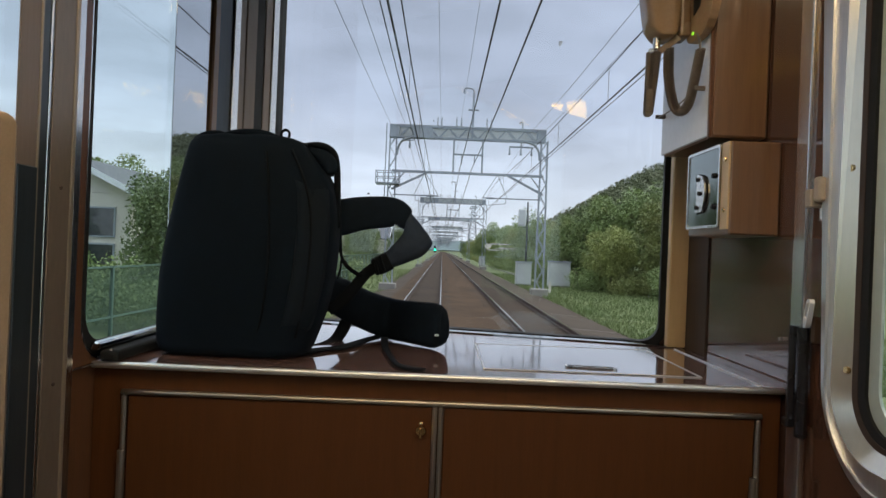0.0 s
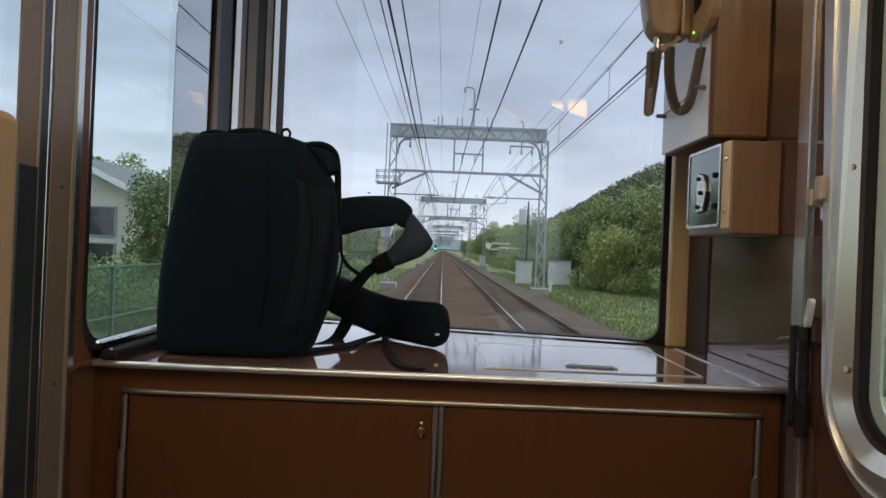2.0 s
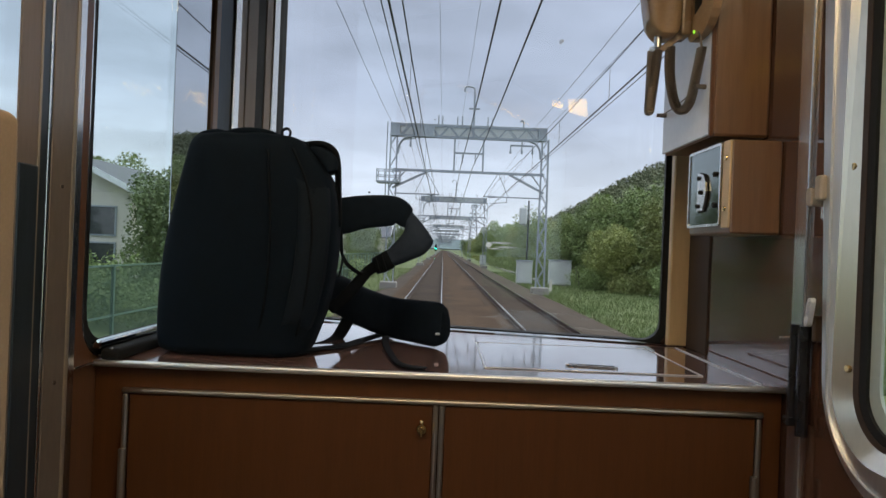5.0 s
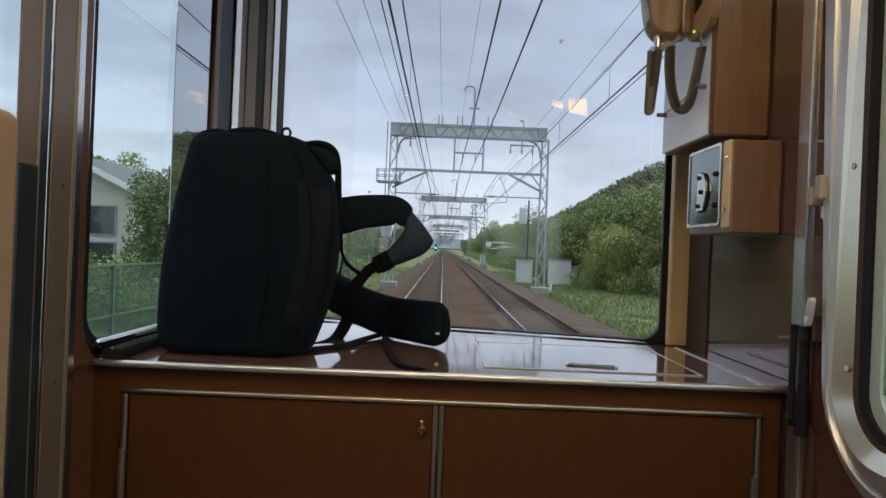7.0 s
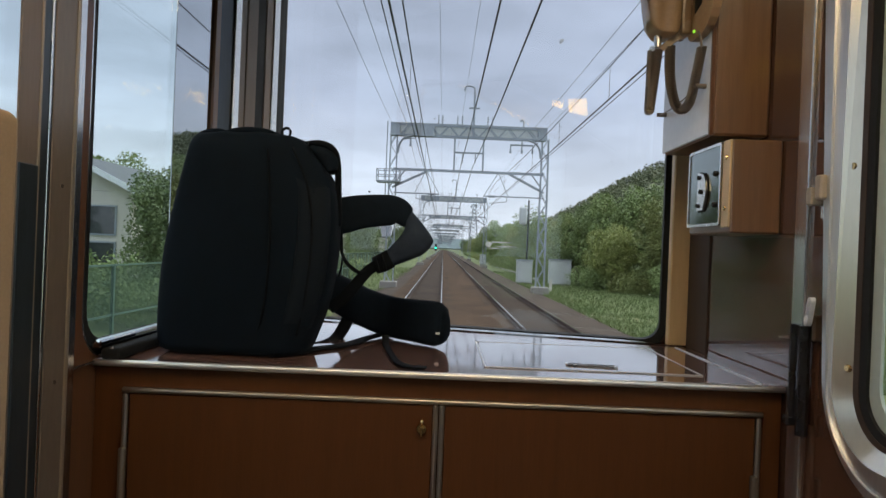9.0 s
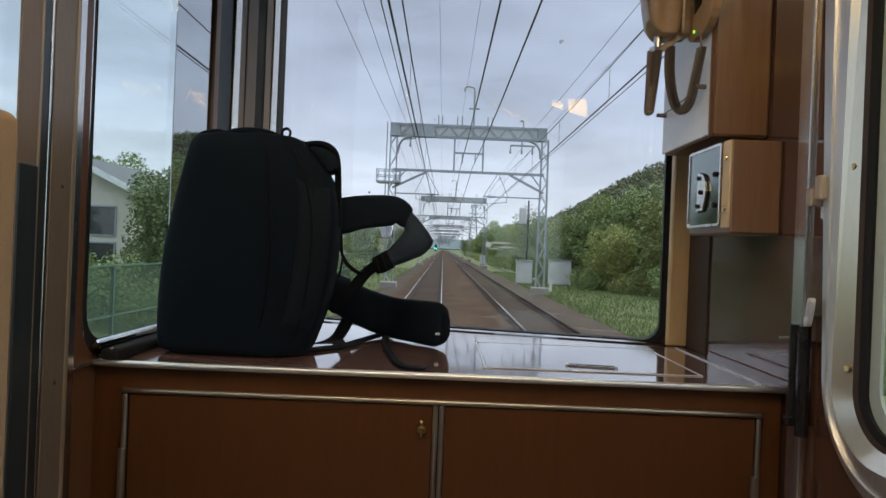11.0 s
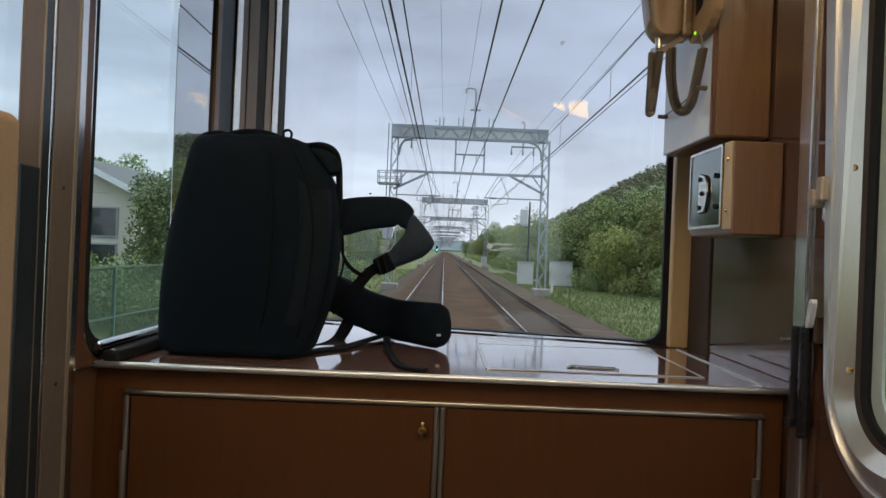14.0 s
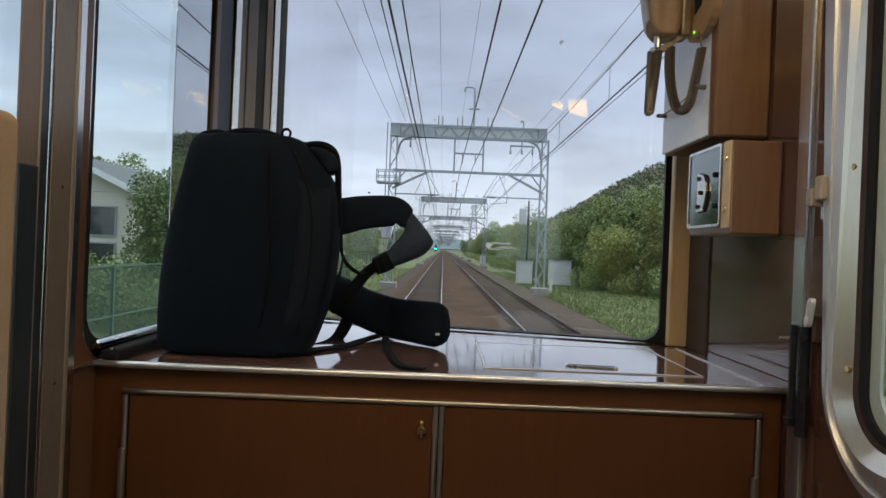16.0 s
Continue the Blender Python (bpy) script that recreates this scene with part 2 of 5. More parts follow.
LEAF_DEEP = surface("leaf_deep_green", (0.07, 0.11, 0.042), (0.165, 0.215, 0.082), rough=0.6, scale=0.6, fine=4, bump=0.1, vary=0.2)
LEAF_YELLOW = surface("leaf_spring", (0.175, 0.215, 0.058), (0.3, 0.315, 0.105), rough=0.6, scale=0.6, fine=4, bump=0.1, vary=0.2)
LEAF_HILL = surface("hill_wood", (0.085, 0.11, 0.058), (0.175, 0.185, 0.10), rough=0.8, scale=0.03, fine=0.35, bump=0.1)
# wood of the far ridge, with bluish haze put into its colour
LEAF_HAZED = surface("far_wood_hazed", (0.10, 0.15, 0.15), (0.16, 0.21, 0.20), rough=0.9, scale=0.02, fine=0.2, bump=0.05)
BLADE = surface("grass_blade", (0.085, 0.14, 0.036), (0.19, 0.22, 0.082), rough=0.8, scale=0.5, fine=5, bump=0.0)
BARK = surface("bark", (0.06, 0.048, 0.038), (0.13, 0.105, 0.085), rough=0.9, scale=6, fine=30, bump=0.5)
PLASTER = surface("pale_house_plaster", (0.60, 0.56, 0.50), (0.69, 0.65, 0.59), rough=0.85, scale=0.8, fine=20, bump=0.15)
ROOF = surface("grey_roof_tiles", (0.07, 0.075, 0.085), (0.12, 0.125, 0.135), rough=0.6, scale=2, fine=20, bump=0.3)
DARKGLASS = surface("dark_house_glass", (0.03, 0.035, 0.04), (0.06, 0.065, 0.07), rough=0.08, scale=1, fine=4, bump=0.0, spec=0.9)
NET, net_n, net_l, net_b = node_material("green_fence_net")
net_t = net_n.new("ShaderNodeBsdfTransparent")
net_m = net_n.new("ShaderNodeMixShader")
net_w = net_n.new("ShaderNodeTexNoise")
net_w.inputs["Scale"].default_value, net_w.inputs["Detail"].default_value = 1.4, 4
net_r = net_n.new("ShaderNodeMapRange")
net_r.inputs["To Min"].default_value, net_r.inputs["To Max"].default_value = 0.24, 0.56
net_b.inputs["Base Color"].default_value, net_b.inputs["Roughness"].default_value = (0.050, 0.088, 0.066, 1), 0.8
net_l.new(net_w.outputs["Fac"], net_r.inputs["Value"])
net_l.new(net_r.outputs["Result"], net_m.inputs[0])
net_l.new(net_t.outputs[0], net_m.inputs[1])
net_l.new(net_b.outputs[0], net_m.inputs[2])
net_l.new(net_m.outputs[0], net_n["Material Output"].inputs["Surface"])
FENCE = surface("green_mesh_fence", (0.075, 0.125, 0.098), (0.105, 0.165, 0.13), rough=0.6, scale=3, fine=20, bump=0.05)


# ---- helpers for meshes ----
def finish(name, bm, mat, parent=None, label="", smooth=False):
    me = bpy.data.meshes.new(name)
    if smooth:
        for f in bm.faces:
            f.smooth = True
    bm.normal_update()
    bm.to_mesh(me)
    bm.free()
    me.materials.append(mat)
    ob = new(name, me)
    if parent:
        ob.parent = parent
        ob.matrix_parent_inverse = parent.matrix_basis.inverted()
    if label:
        tagged(ob, label)
    return ob


def part(name, bm, mat, parent, label="", smooth=False):
    return finish(name, bm, mat, parent, label, smooth)


def thing(name, at, label, category, group="", kind=""):
    ob = new(name)
    ob.matrix_basis = pose(*at)
    ob.empty_display_size = 0.05
    return tagged(ob, label, category, group, kind)


def box(bm, lo, hi, bevel=0.0, m=None, segs=1):
    c = [(lo[i] + hi[i]) / 2 for i in range(3)]
    s = [abs(hi[i] - lo[i]) for i in range(3)]
    t = Matrix.Translation(c) @ Matrix.Diagonal((*s, 1))
    if m is not None:
        t = m @ t
    g = bmesh.ops.create_cube(bm, size=1.0, matrix=t)
    if bevel:
        es = list({e for v in g["verts"] for e in v.link_edges})
        bmesh.ops.bevel(bm, geom=es, offset=bevel, segments=segs, profile=0.5, affect="EDGES", clamp_overlap=True)
    return bm


def slab(lo, hi, bevel=0.0, m=None, segs=1):
    return box(bmesh.new(), lo, hi, bevel, m, segs)


def beam(bm, a, b, w, h=None):
    """A square bar from a to b."""
    a, b = Vector(a), Vector(b)
    d = b - a
    q = d.to_track_quat("Z", "Y").to_matrix().to_4x4()
    t = Matrix.Translation((a + b) / 2) @ q @ Matrix.Diagonal((w, h or w, d.length, 1))
    bmesh.ops.create_cube(bm, size=1.0, matrix=t)
    return bm


def rod(bm, a, b, r1, r2=None, n=8):
    a, b = Vector(a), Vector(b)
    d = b - a
    q = d.to_track_quat("Z", "Y").to_matrix().to_4x4()
    bmesh.ops.create_cone(bm, cap_ends=True, segments=n, radius1=r1, radius2=r1 if r2 is None else r2, depth=d.length,
                          matrix=Matrix.Translation((a + b) / 2) @ q)
    return bm


def smooth_line(pts, n=8):
    """Catmull-Rom through the points."""
    pts = [Vector(p) for p in pts]
    full = [2 * pts[0] - pts[1]] + pts + [2 * pts[-1] - pts[-2]]
    out = []
    for i in range(1, len(full) - 2):
        p0, p1, p2, p3 = full[i - 1:i + 3]
        for k in range(n):
            t = k / n
            out.append(0.5 * (2 * p1 + (p2 - p0) * t + (2 * p0 - 5 * p1 + 4 * p2 - p3) * t * t + (3 * p1 - p0 - 3 * p2 + p3) * t ** 3))
    out.append(pts[-1])
    return out


def sweep(bm, pts, section, side=None):
    """Carries a closed section (list of (a, b)) along points; a runs along the side vector, b across it. section may be a function of 0..1."""
    rings = []
    n = len(pts)
    for i, p in enumerate(pts):
        d = (pts[min(i + 1, n - 1)] - pts[max(i - 1, 0)]).normalized()
        s = Vector(side(i / (n - 1), d)) if side else d.orthogonal()
        s = (s - d * s.dot(d)).normalized()
        u = d.cross(s)
        sec = section(i / (n - 1)) if callable(section) else section
        rings.append([bm.verts.new(p + s * a + u * b) for a, b in sec])
    k = len(rings[0])
    for r0, r1 in zip(rings, rings[1:]):
        for j in range(k):
            bm.faces.new((r0[j], r0[(j + 1) % k], r1[(j + 1) % k], r1[j]))
    bm.faces.new(rings[0][::-1])
    bm.faces.new(rings[-1])
    return bm


def round_section(a, b, n=12, power=2.0):
    out = []
    for i in range(n):
        t = 2 * math.pi * i / n
        c, s = math.cos(t), math.sin(t)
        out.append((a * math.copysign(abs(c) ** (2 / power), c), b * math.copysign(abs(s) ** (2 / power), s)))
    return out


def tube(pts, r, n=8, steps=6):
    return sweep(bmesh.new(), smooth_line(pts, steps), round_section(r, r, n), lambda t, d: d.orthogonal())


def loop_points(a0, a1, b0, b1, r, k=6):
    """A rounded rectangle; r: one radius, or four (low-low, high-low, high-high, low-high)."""
    rs = r if isinstance(r, tuple) else (r,) * 4
    out = []
    for (ca, cb, start), q in zip(((a0, b0, 180), (a1, b0, 270), (a1, b1, 0), (a0, b1, 90)), rs):
        q = max(q, 1e-4)
        x = ca + (q if ca == a0 else -q)
        y = cb + (q if cb == b0 else -q)
        for i in range(k + 1):
            t = radians(start + 90 * i / k)
            out.append((x + q * math.cos(t), y + q * math.sin(t)))
    return out


def ring(outer, inner, t0, t1, m, dip=0.0):
    """A frame between two loops, t0 to t1 thick, its face falling by dip to the inner loop; loop coordinates (a, b) and the thickness c go through m as (a, c, b)."""
    bm = bmesh.new()
    n = len(outer)
    o0 = [bm.verts.new(m @ Vector((a, t0, b))) for a, b in outer]
    o1 = [bm.verts.new(m @ Vector((a, t1, b))) for a, b in outer]
    i0 = [bm.verts.new(m @ Vector((a, t0 + dip, b))) for a, b in inner]
    i1 = [bm.verts.new(m @ Vector((a, t1, b))) for a, b in inner]
    for j in range(n):
        k = (j + 1) % n
        bm.faces.new((o0[j], o0[k], i0[k], i0[j]))
        bm.faces.new((o1[k], o1[j], i1[j], i1[k]))
        bm.faces.new((o1[j], o1[k], o0[k], o0[j]))
        bm.faces.new((i0[j], i0[k], i1[k], i1[j]))
    bmesh.ops.recalc_face_normals(bm, faces=bm.faces)
    return bm


def plate(loop, t0, t1, m):
    bm = bmesh.new()
    a = [bm.verts.new(m @ Vector((p, t0, q))) for p, q in loop]
    b = [bm.verts.new(m @ Vector((p, t1, q))) for p, q in loop]
    n = len(loop)
    bm.faces.new(a)
    bm.faces.new(b[::-1])
    for j in range(n):
        k = (j + 1) % n
        bm.faces.new((a[k], a[j], b[j], b[k]))
    bmesh.ops.recalc_face_normals(bm, faces=bm.faces)
    return bm


# planes of the cab: loop coordinate a runs along the wall, c points out of the cab
LEFT = Matrix(((0, -1, 0, -0.58), (1, 0, 0, 0), (0, 0, 1, E), (0, 0, 0, 1)))
RIGHT = Matrix(((0, 1, 0, 0.59), (1, 0, 0, 0), (0, 0, 1, E), (0, 0, 0, 1)))
FRONT = Matrix.Translation((0.0, 1.767, E)) @ Matrix.Rotation(math.atan(-0.24), 4, "Z")
CEIL, FLOOR, BACK = 0.98, -1.02, -8.0

# ---- the car: floor, ceiling, walls ----
tagged(finish("floor", slab((-0.70, BACK, E + FLOOR - 0.06), (0.70, 1.95, E + FLOOR)), FLOORING), "grey speckled vinyl floor of the train car", "floor", kind="structure")
# unseen ceiling and back wall, made cream to brighten the steel in the cab
tagged(finish("ceiling", slab((-0.70, BACK, E + CEIL), (0.70, 1.98, E + CEIL + 0.05)), PLAIN), "unseen ceiling of the train car, cream to brighten the cab", "ceiling", kind="structure")
tagged(finish("wall_back", slab((-0.70, BACK - 0.05, E + FLOOR), (0.70, BACK, E + CEIL)), PLAIN), "unseen wall behind the camera, cream to brighten the cab", "wall", kind="structure")

tagged(finish("car_underframe", slab((-0.68, BACK, 0.32), (0.68, 1.90, E + FLOOR - 0.062), 0.02), RUBBER), "dark underframe of the train car over the rails", "underframe", kind="structure")

# left wall: a near side window, narrow jambs, a tall pane by the counter, a polished panel, the corner post
wall_left = tagged(finish("wall_left", ring(loop_points(BACK, 1.02, FLOOR, CEIL, 0), loop_points(-1.3, 0.938, -0.30, 0.80, 0.09), 0.012, 0.03, LEFT), WOOD_DARK),
                   "dark wood side wall with steel jambs", "wall", kind="structure")
# upright strips of the jamb: start, end, how proud, what
# slate and thin steel strips paint the reflections of one polished strip
for y0, y1, x, mat, text in ((0.8840, 0.9276, -0.5780, WOOD_MID, "brown wooden jamb"), (0.9278, 0.9330, -0.5768, BEAD, "thin bronze bead"),
                             (0.9332, 0.9526, -0.5795, SLATE, "blue-black strip, a dark reflection in polished steel as colour"), (0.9528, 0.9572, -0.5780, STEEL, "thin steel strip for the light streak in the polished steel"),
                             (0.9574, 0.9622, -0.5795, SLATE, "blue-black strip, a dark reflection in polished steel as colour"), (0.9624, 1.0145, -0.5780, BROWN_METAL, "dull brown metal jamb with screws"),
                             (1.0147, 1.0236, -0.5765, BEAD, "thin bronze bead"), (1.0240, 1.0418, -0.5775, STEEL, "brushed steel jamb strip")):
    part("jamb", slab((-0.5812, y0, E + FLOOR), (x, y1, E + CEIL), 0.0008), mat, wall_left, text)
part("blind_guide", slab((-0.5778, 0.884, E - 0.60), (-0.5745, 0.9268, E + 0.0945), 0.0015), SLATE, wall_left, "blue-black blind guide beside the seat")
for z in (0.071, -0.225):
    part("screw", rod(bmesh.new(), (-0.585, 0.99, E + z), (-0.5765, 0.99, E + z), 0.004, 0.003, 10), RUST, wall_left, "dull brown screw")
part("panel", slab((-0.63, 1.044, E + FLOOR), (-0.584, 1.64, E - 0.2165)), WOOD_DARK, wall_left)
part("bead", slab((-0.59, 1.0435, E - 0.2163), (-0.578, 1.112, E - 0.2125), 0.001), STEEL, wall_left, "thin steel strip for the light streak in the polished steel at counter height")
part("mirror_panel", slab((-0.5835, 1.392, E - 0.20), (-0.581, 1.612, E + CEIL), 0.0005), STEEL_MIRROR, wall_left, "polished steel panel that mirrors the windscreen")

window_left = tagged(finish("window_1", ring(loop_points(1.0435, 1.462, -0.2125, CEIL, 0.002), loop_points(1.0705, 1.448, -0.2105, 0.89, (0.074, 0.004, 0.004, 0.045)), 0.0037, 0.0125, LEFT), WOOD_DARK),
                     "tall side pane with a rounded lower corner in a dark wood surround", "window", kind="structure")
part("lip", ring(loop_points(1.0707, 1.448, -0.2103, 0.889, (0.074, 0.004, 0.004, 0.045)), loop_points(1.0740, 1.447, -0.2070, 0.886, (0.070, 0.004, 0.004, 0.042)), 0.0037, 0.0125, LEFT), STEEL, window_left, "thin steel lip round the gasket")
part("gasket", ring(loop_points(1.0742, 1.447, -0.2068, 0.885, (0.070, 0.004, 0.004, 0.042)), loop_points(1.0850, 1.446, -0.178, 0.865, (0.053, 0.004, 0.004, 0.04)), 0.0040, 0.0125, LEFT), RUBBER, window_left, "black rubber gasket")
part("sill", slab((-0.583, 1.10, E - 0.190), (-0.566, 1.60, E - 0.177), 0.003), STEEL_PLATE, window_left, "steel sill strip")
part("sill", slab((-0.575, 1.112, E - 0.212), (-0.541, 1.70, E - 0.191), 0.008, segs=3), RUBBER, window_left, "black rubber sill")
part("screw", rod(bmesh.new(), (-0.556, 1.118, E - 0.1925), (-0.556, 1.118, E - 0.1895), 0.004, 0.003, 10), STEEL, window_left)
pane = part("pane", plate(loop_points(1.08, 1.450, -0.183, 0.87, 0.03), 0.008, 0.012, LEFT), PANE_GREEN, window_left)
pane.visible_shadow = False

near_left = tagged(finish("window_2", ring(loop_points(-1.31, 0.936, -0.31, 0.81, 0.10), loop_points(-1.28, 0.912, -0.28, 0.78, 0.08), 0.008, 0.0118, LEFT), STEEL),
                   "side window in a brushed steel frame", "window", kind="structure")
pane = part("pane", plate(loop_points(-1.29, 0.925, -0.29, 0.79, 0.08), 0.009, 0.0115, LEFT), PANE_GREEN, near_left)
pane.visible_shadow = False

# corner post between the polished panel and the windscreen, in upright strips
post = tagged(finish("corner_post", slab((-0.66, 1.60, E + FLOOR), (-0.60, 1.95, E + CEIL)), WOOD_DARK), "corner post of wood, steel and black rubber strips", "post", kind="structure")
PA, PB = Vector((-0.580, 1.60)), Vector((-0.490, 1.86))
for mat, a, b, proud in ((WOOD_LIGHT, 0.02, 0.088, 0.004), (SLATE, 0.088, 0.281, 0.0), (STEEL, 0.283, 0.372, 0.006),
                         (WOOD_MID, 0.374, 0.466, 0.003), (RUBBER, 0.466, 0.48, 0.0), (WOOD_POST, 0.48, 0.643, 0.003), (RUBBER, 0.643, 0.783, 0.0),
                         (WOOD_MID, 0.785, 0.898, 0.002), (STEEL, 0.90, 0.998, 0.006), (RUBBER, 0.998, 1.075, 0.001)):
    p, q = PA.lerp(PB, a), PA.lerp(PB, b)
    d = (q - p).normalized()
    m = Matrix.Translation((p.x, p.y, 0)) @ Matrix.Rotation(math.atan2(d.y, d.x), 4, "Z")
    part("strip", slab((0, -proud, E - 0.21), ((q - p).length, 0.03, E + CEIL), 0.0015, m), mat, post)

# front wall with the windscreen
wall_front = tagged(finish("wall_front", ring(loop_points(-0.70, 0.70, FLOOR, CEIL, 0), loop_points(-0.515, 0.575, -0.222, 0.86, 0.05), 0.012, 0.06, FRONT), WOOD_DARK),
                    "front wall of the cab round the windscreen", "wall", kind="structure")
screen = tagged(finish("windscreen", ring(loop_points(-0.52, 0.58, -0.225, 0.865, 0.055), loop_points(-0.503, 0.562, -0.207, 0.845, 0.045), -0.006, 0.035, FRONT), RUBBER, smooth=False),
                "wide front windscreen in a black rubber gasket", "window", kind="structure")
pane = part("pane", plate(loop_points(-0.512, 0.570, -0.215, 0.855, 0.05), 0.016, 0.020, FRONT), PANE, screen)
pane.visible_shadow = False

# dried splash and specks on the glass
srng = random.Random(8)


def stain(s0, z0, w, h, name, label, mat, spikes=14):
    pts = []
    for i in range(spikes):
        t = 2 * math.pi * i / spikes
        q = 0.55 + 0.6 * srng.random()
        pts.append((s0 + w * q * math.cos(t), z0 + h * q * math.sin(t)))
    return part(name, plate(pts, 0.0145, 0.0155, FRONT), mat, screen, label)


stain(0.122, 0.016, 0.011, 0.010, "splash", "pale dried splash on the glass", SMUDGE, 18)
stain(0.152, 0.0225, 0.034, 0.0026, "splash_streak", "pale dried streak on the glass", SMUDGE)
stain(0.168, 0.0115, 0.030, 0.0024, "splash_streak", "pale dried streak on the glass", SMUDGE)
stain(0.140, 0.0060, 0.024, 0.0020, "splash_streak", "pale dried streak on the glass", SMUDGE)
stain(0.292, 0.554, 0.007, 0.008, "speck", "faint grey smear on the glass", SMUDGE)
for s0, z0, r in ((-0.222, 0.150, 0.004), (-0.041, 0.352, 0.0025), (-0.17, 0.52, 0.0015), (0.21, 0.60, 0.0015), (0.43, 0.24, 0.0015), (0.30, 0.33, 0.0015)):
    stain(s0, z0, r, r * 0.7, "speck", "tiny dark speck on the glass", RUBBER, 8)
stain(0.536, -0.095, 0.0022, 0.0022, "speck", "tiny pale speck on the glass", PAINT, 8)

# right wall: glossy panel, steel jambs, side window with rounded steel frame
wall_right = tagged(finish("wall_right", slab((0.592, 1.09, E + FLOOR), (0.65, 1.70, E + CEIL)), WOOD_GLOSS), "glossy dark brown side wall panel", "wall", kind="structure")
part("post", slab((0.5462, 1.57, E - 0.21), (0.5915, 1.592, E + CEIL), 0.003), GOLDEN, wall_right, "golden beige post beside the windscreen")
# dark strip added where the glossy wall would mirror the post too brightly
part("strip", slab((0.5885, 1.452, E - 0.2115), (0.5935, 1.5685, E + CEIL), 0.0006), DARK_STRIP, wall_right, "matt dark brown strip, added to dull the post's reflection in the wall")
part("jamb", slab((0.584, 1.0575, E + FLOOR), (0.66, 1.0955, E + CEIL), 0.003, segs=2), JAMB, wall_right, "brushed steel jamb strip")
part("panel", ring(loop_points(BACK, 1.057, FLOOR, CEIL, 0), loop_points(-1.3, 0.965, -0.285, 0.80, 0.12), 0.0005, 0.03, RIGHT), WOOD_GLOSS, wall_right)


def leaning(loop, slope, z0):
    """Tilts the far upright of a window loop to fit the camera's view."""
    return [(a + slope * (b - z0) if a > 0 else a, b) for a, b in loop]


out_edge = leaning(loop_points(-1.33, 0.997, -0.320, 0.83, 0.15, 26), 0.050, -0.1)
mid_edge = leaning(loop_points(-1.30, 0.9870, -0.303, 0.81, 0.132, 26), 0.020, -0.1)
in_edge = leaning(loop_points(-1.28, 0.9740, -0.273, 0.80, 0.105, 26), -0.020, -0.1)
window_right = tagged(finish("window_3", ring(out_edge, mid_edge, -0.010, 0.03, RIGHT), STEEL_SATIN),
                      "side window with a rounded steel frame", "window", kind="structure")
part("frame", ring(mid_edge, in_edge, -0.006, 0.03, RIGHT), STEEL_SATIN, window_right, "satin steel middle frame")
c_edge, b_edge, g_edge = loop_points(-1.25, 0.9435, -0.2485, 0.75, 0.074, 26), loop_points(-1.24, 0.931, -0.2405, 0.74, 0.066, 26), loop_points(-1.23, 0.9155, -0.228, 0.73, 0.054, 26)
part("frame", ring(in_edge, c_edge, -0.006, 0.03, RIGHT, 0.014), CREAM, window_right, "satin cream steel inner frame, sloping to the glass")
part("bead", ring(c_edge, b_edge, 0.006, 0.016, RIGHT), DARK_STRIP, window_right, "dark brown bead inside the frame")
part("gasket", ring(b_edge, g_edge, 0.007, 0.012, RIGHT), RUBBER, window_right, "black rubber gasket")
part("sash", ring(loop_points(-1.235, 0.921, -0.232, 0.735, 0.058), loop_points(-1.22, 0.895, -0.211, 0.72, 0.046), 0.0122, 0.018, RIGHT), SASH, window_right, "pale green-grey painted sash")
for y, z in ((0.957, 0.144), (0.953, -0.15)):
    part("screw", rod(bmesh.new(), (0.597, y, E + z), (0.5915, y, E + z), 0.0065, 0.005, 12), BRASS, window_right)
pane = part("pane", plate(loop_points(-1.225, 0.899, -0.216, 0.725, 0.045), 0.0135, 0.0165, RIGHT), PANE_GREEN, window_right)
pane.visible_shadow = False

# ceiling lamps behind the camera, placed to fit their reflections in its view
lamp = thing("ceiling_lamp", (-0.385, -0.9, E + CEIL), "warm ceiling lamp, diffusers shaped to fit its reflection in view", "lamp", "ceiling lamps")
m = Matrix.Translation((-0.375, -0.83, E + CEIL)) @ Matrix.Rotation(radians(-15), 4, "Z")
part("tray", slab((-0.20, -0.27, -0.02), (0.10, 0.24, 0.0), 0.004, m), STEEL, lamp)
FLAT = m @ Matrix(((1, 0, 0, 0), (0, 0, 1, 0), (0, 1, 0, 0), (0, 0, 0, 1)))
# diffuser outlines fit the patches reflected in the windscreen from the camera
part("diffuser", plate([(-0.070, 0.147), (0.044, 0.187), (0.050, -0.244), (-0.074, -0.078)], -0.035, -0.0205, FLAT), LAMP_DIM, lamp)
part("diffuser", plate([(-0.170, 0.134), (-0.100, 0.121), (-0.107, -0.012)], -0.035, -0.0205, FLAT), LAMP_DIM, lamp)
lamp = thing("round_lamp", (-0.207, -2.67, E + CEIL), "small round warm ceiling lamp", "lamp", "ceiling lamps")
part("bezel", rod(bmesh.new(), (-0.207, -2.67, E + CEIL - 0.02), (-0.207, -2.67, E + CEIL), 0.07, 0.075, 20), STEEL, lamp)
part("diffuser", rod(bmesh.new(), (-0.207, -2.67, E + CEIL - 0.035), (-0.207, -2.67, E + CEIL - 0.0205), 0.05, 0.055, 20), LAMP_DIM, lamp)
# added fill lamp over the camera, unseen, to brighten the cab
lamp = thing("saloon_lamp", (0, 0.35, E + CEIL), "added warm fill lamp over the camera, out of view", "lamp", "saloon lamps")
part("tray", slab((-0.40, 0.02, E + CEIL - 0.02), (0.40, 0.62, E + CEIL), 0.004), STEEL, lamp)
part("diffuser", slab((-0.38, 0.04, E + CEIL - 0.035), (0.38, 0.60, E + CEIL - 0.0205), 0.004), FILL_LAMP, lamp)
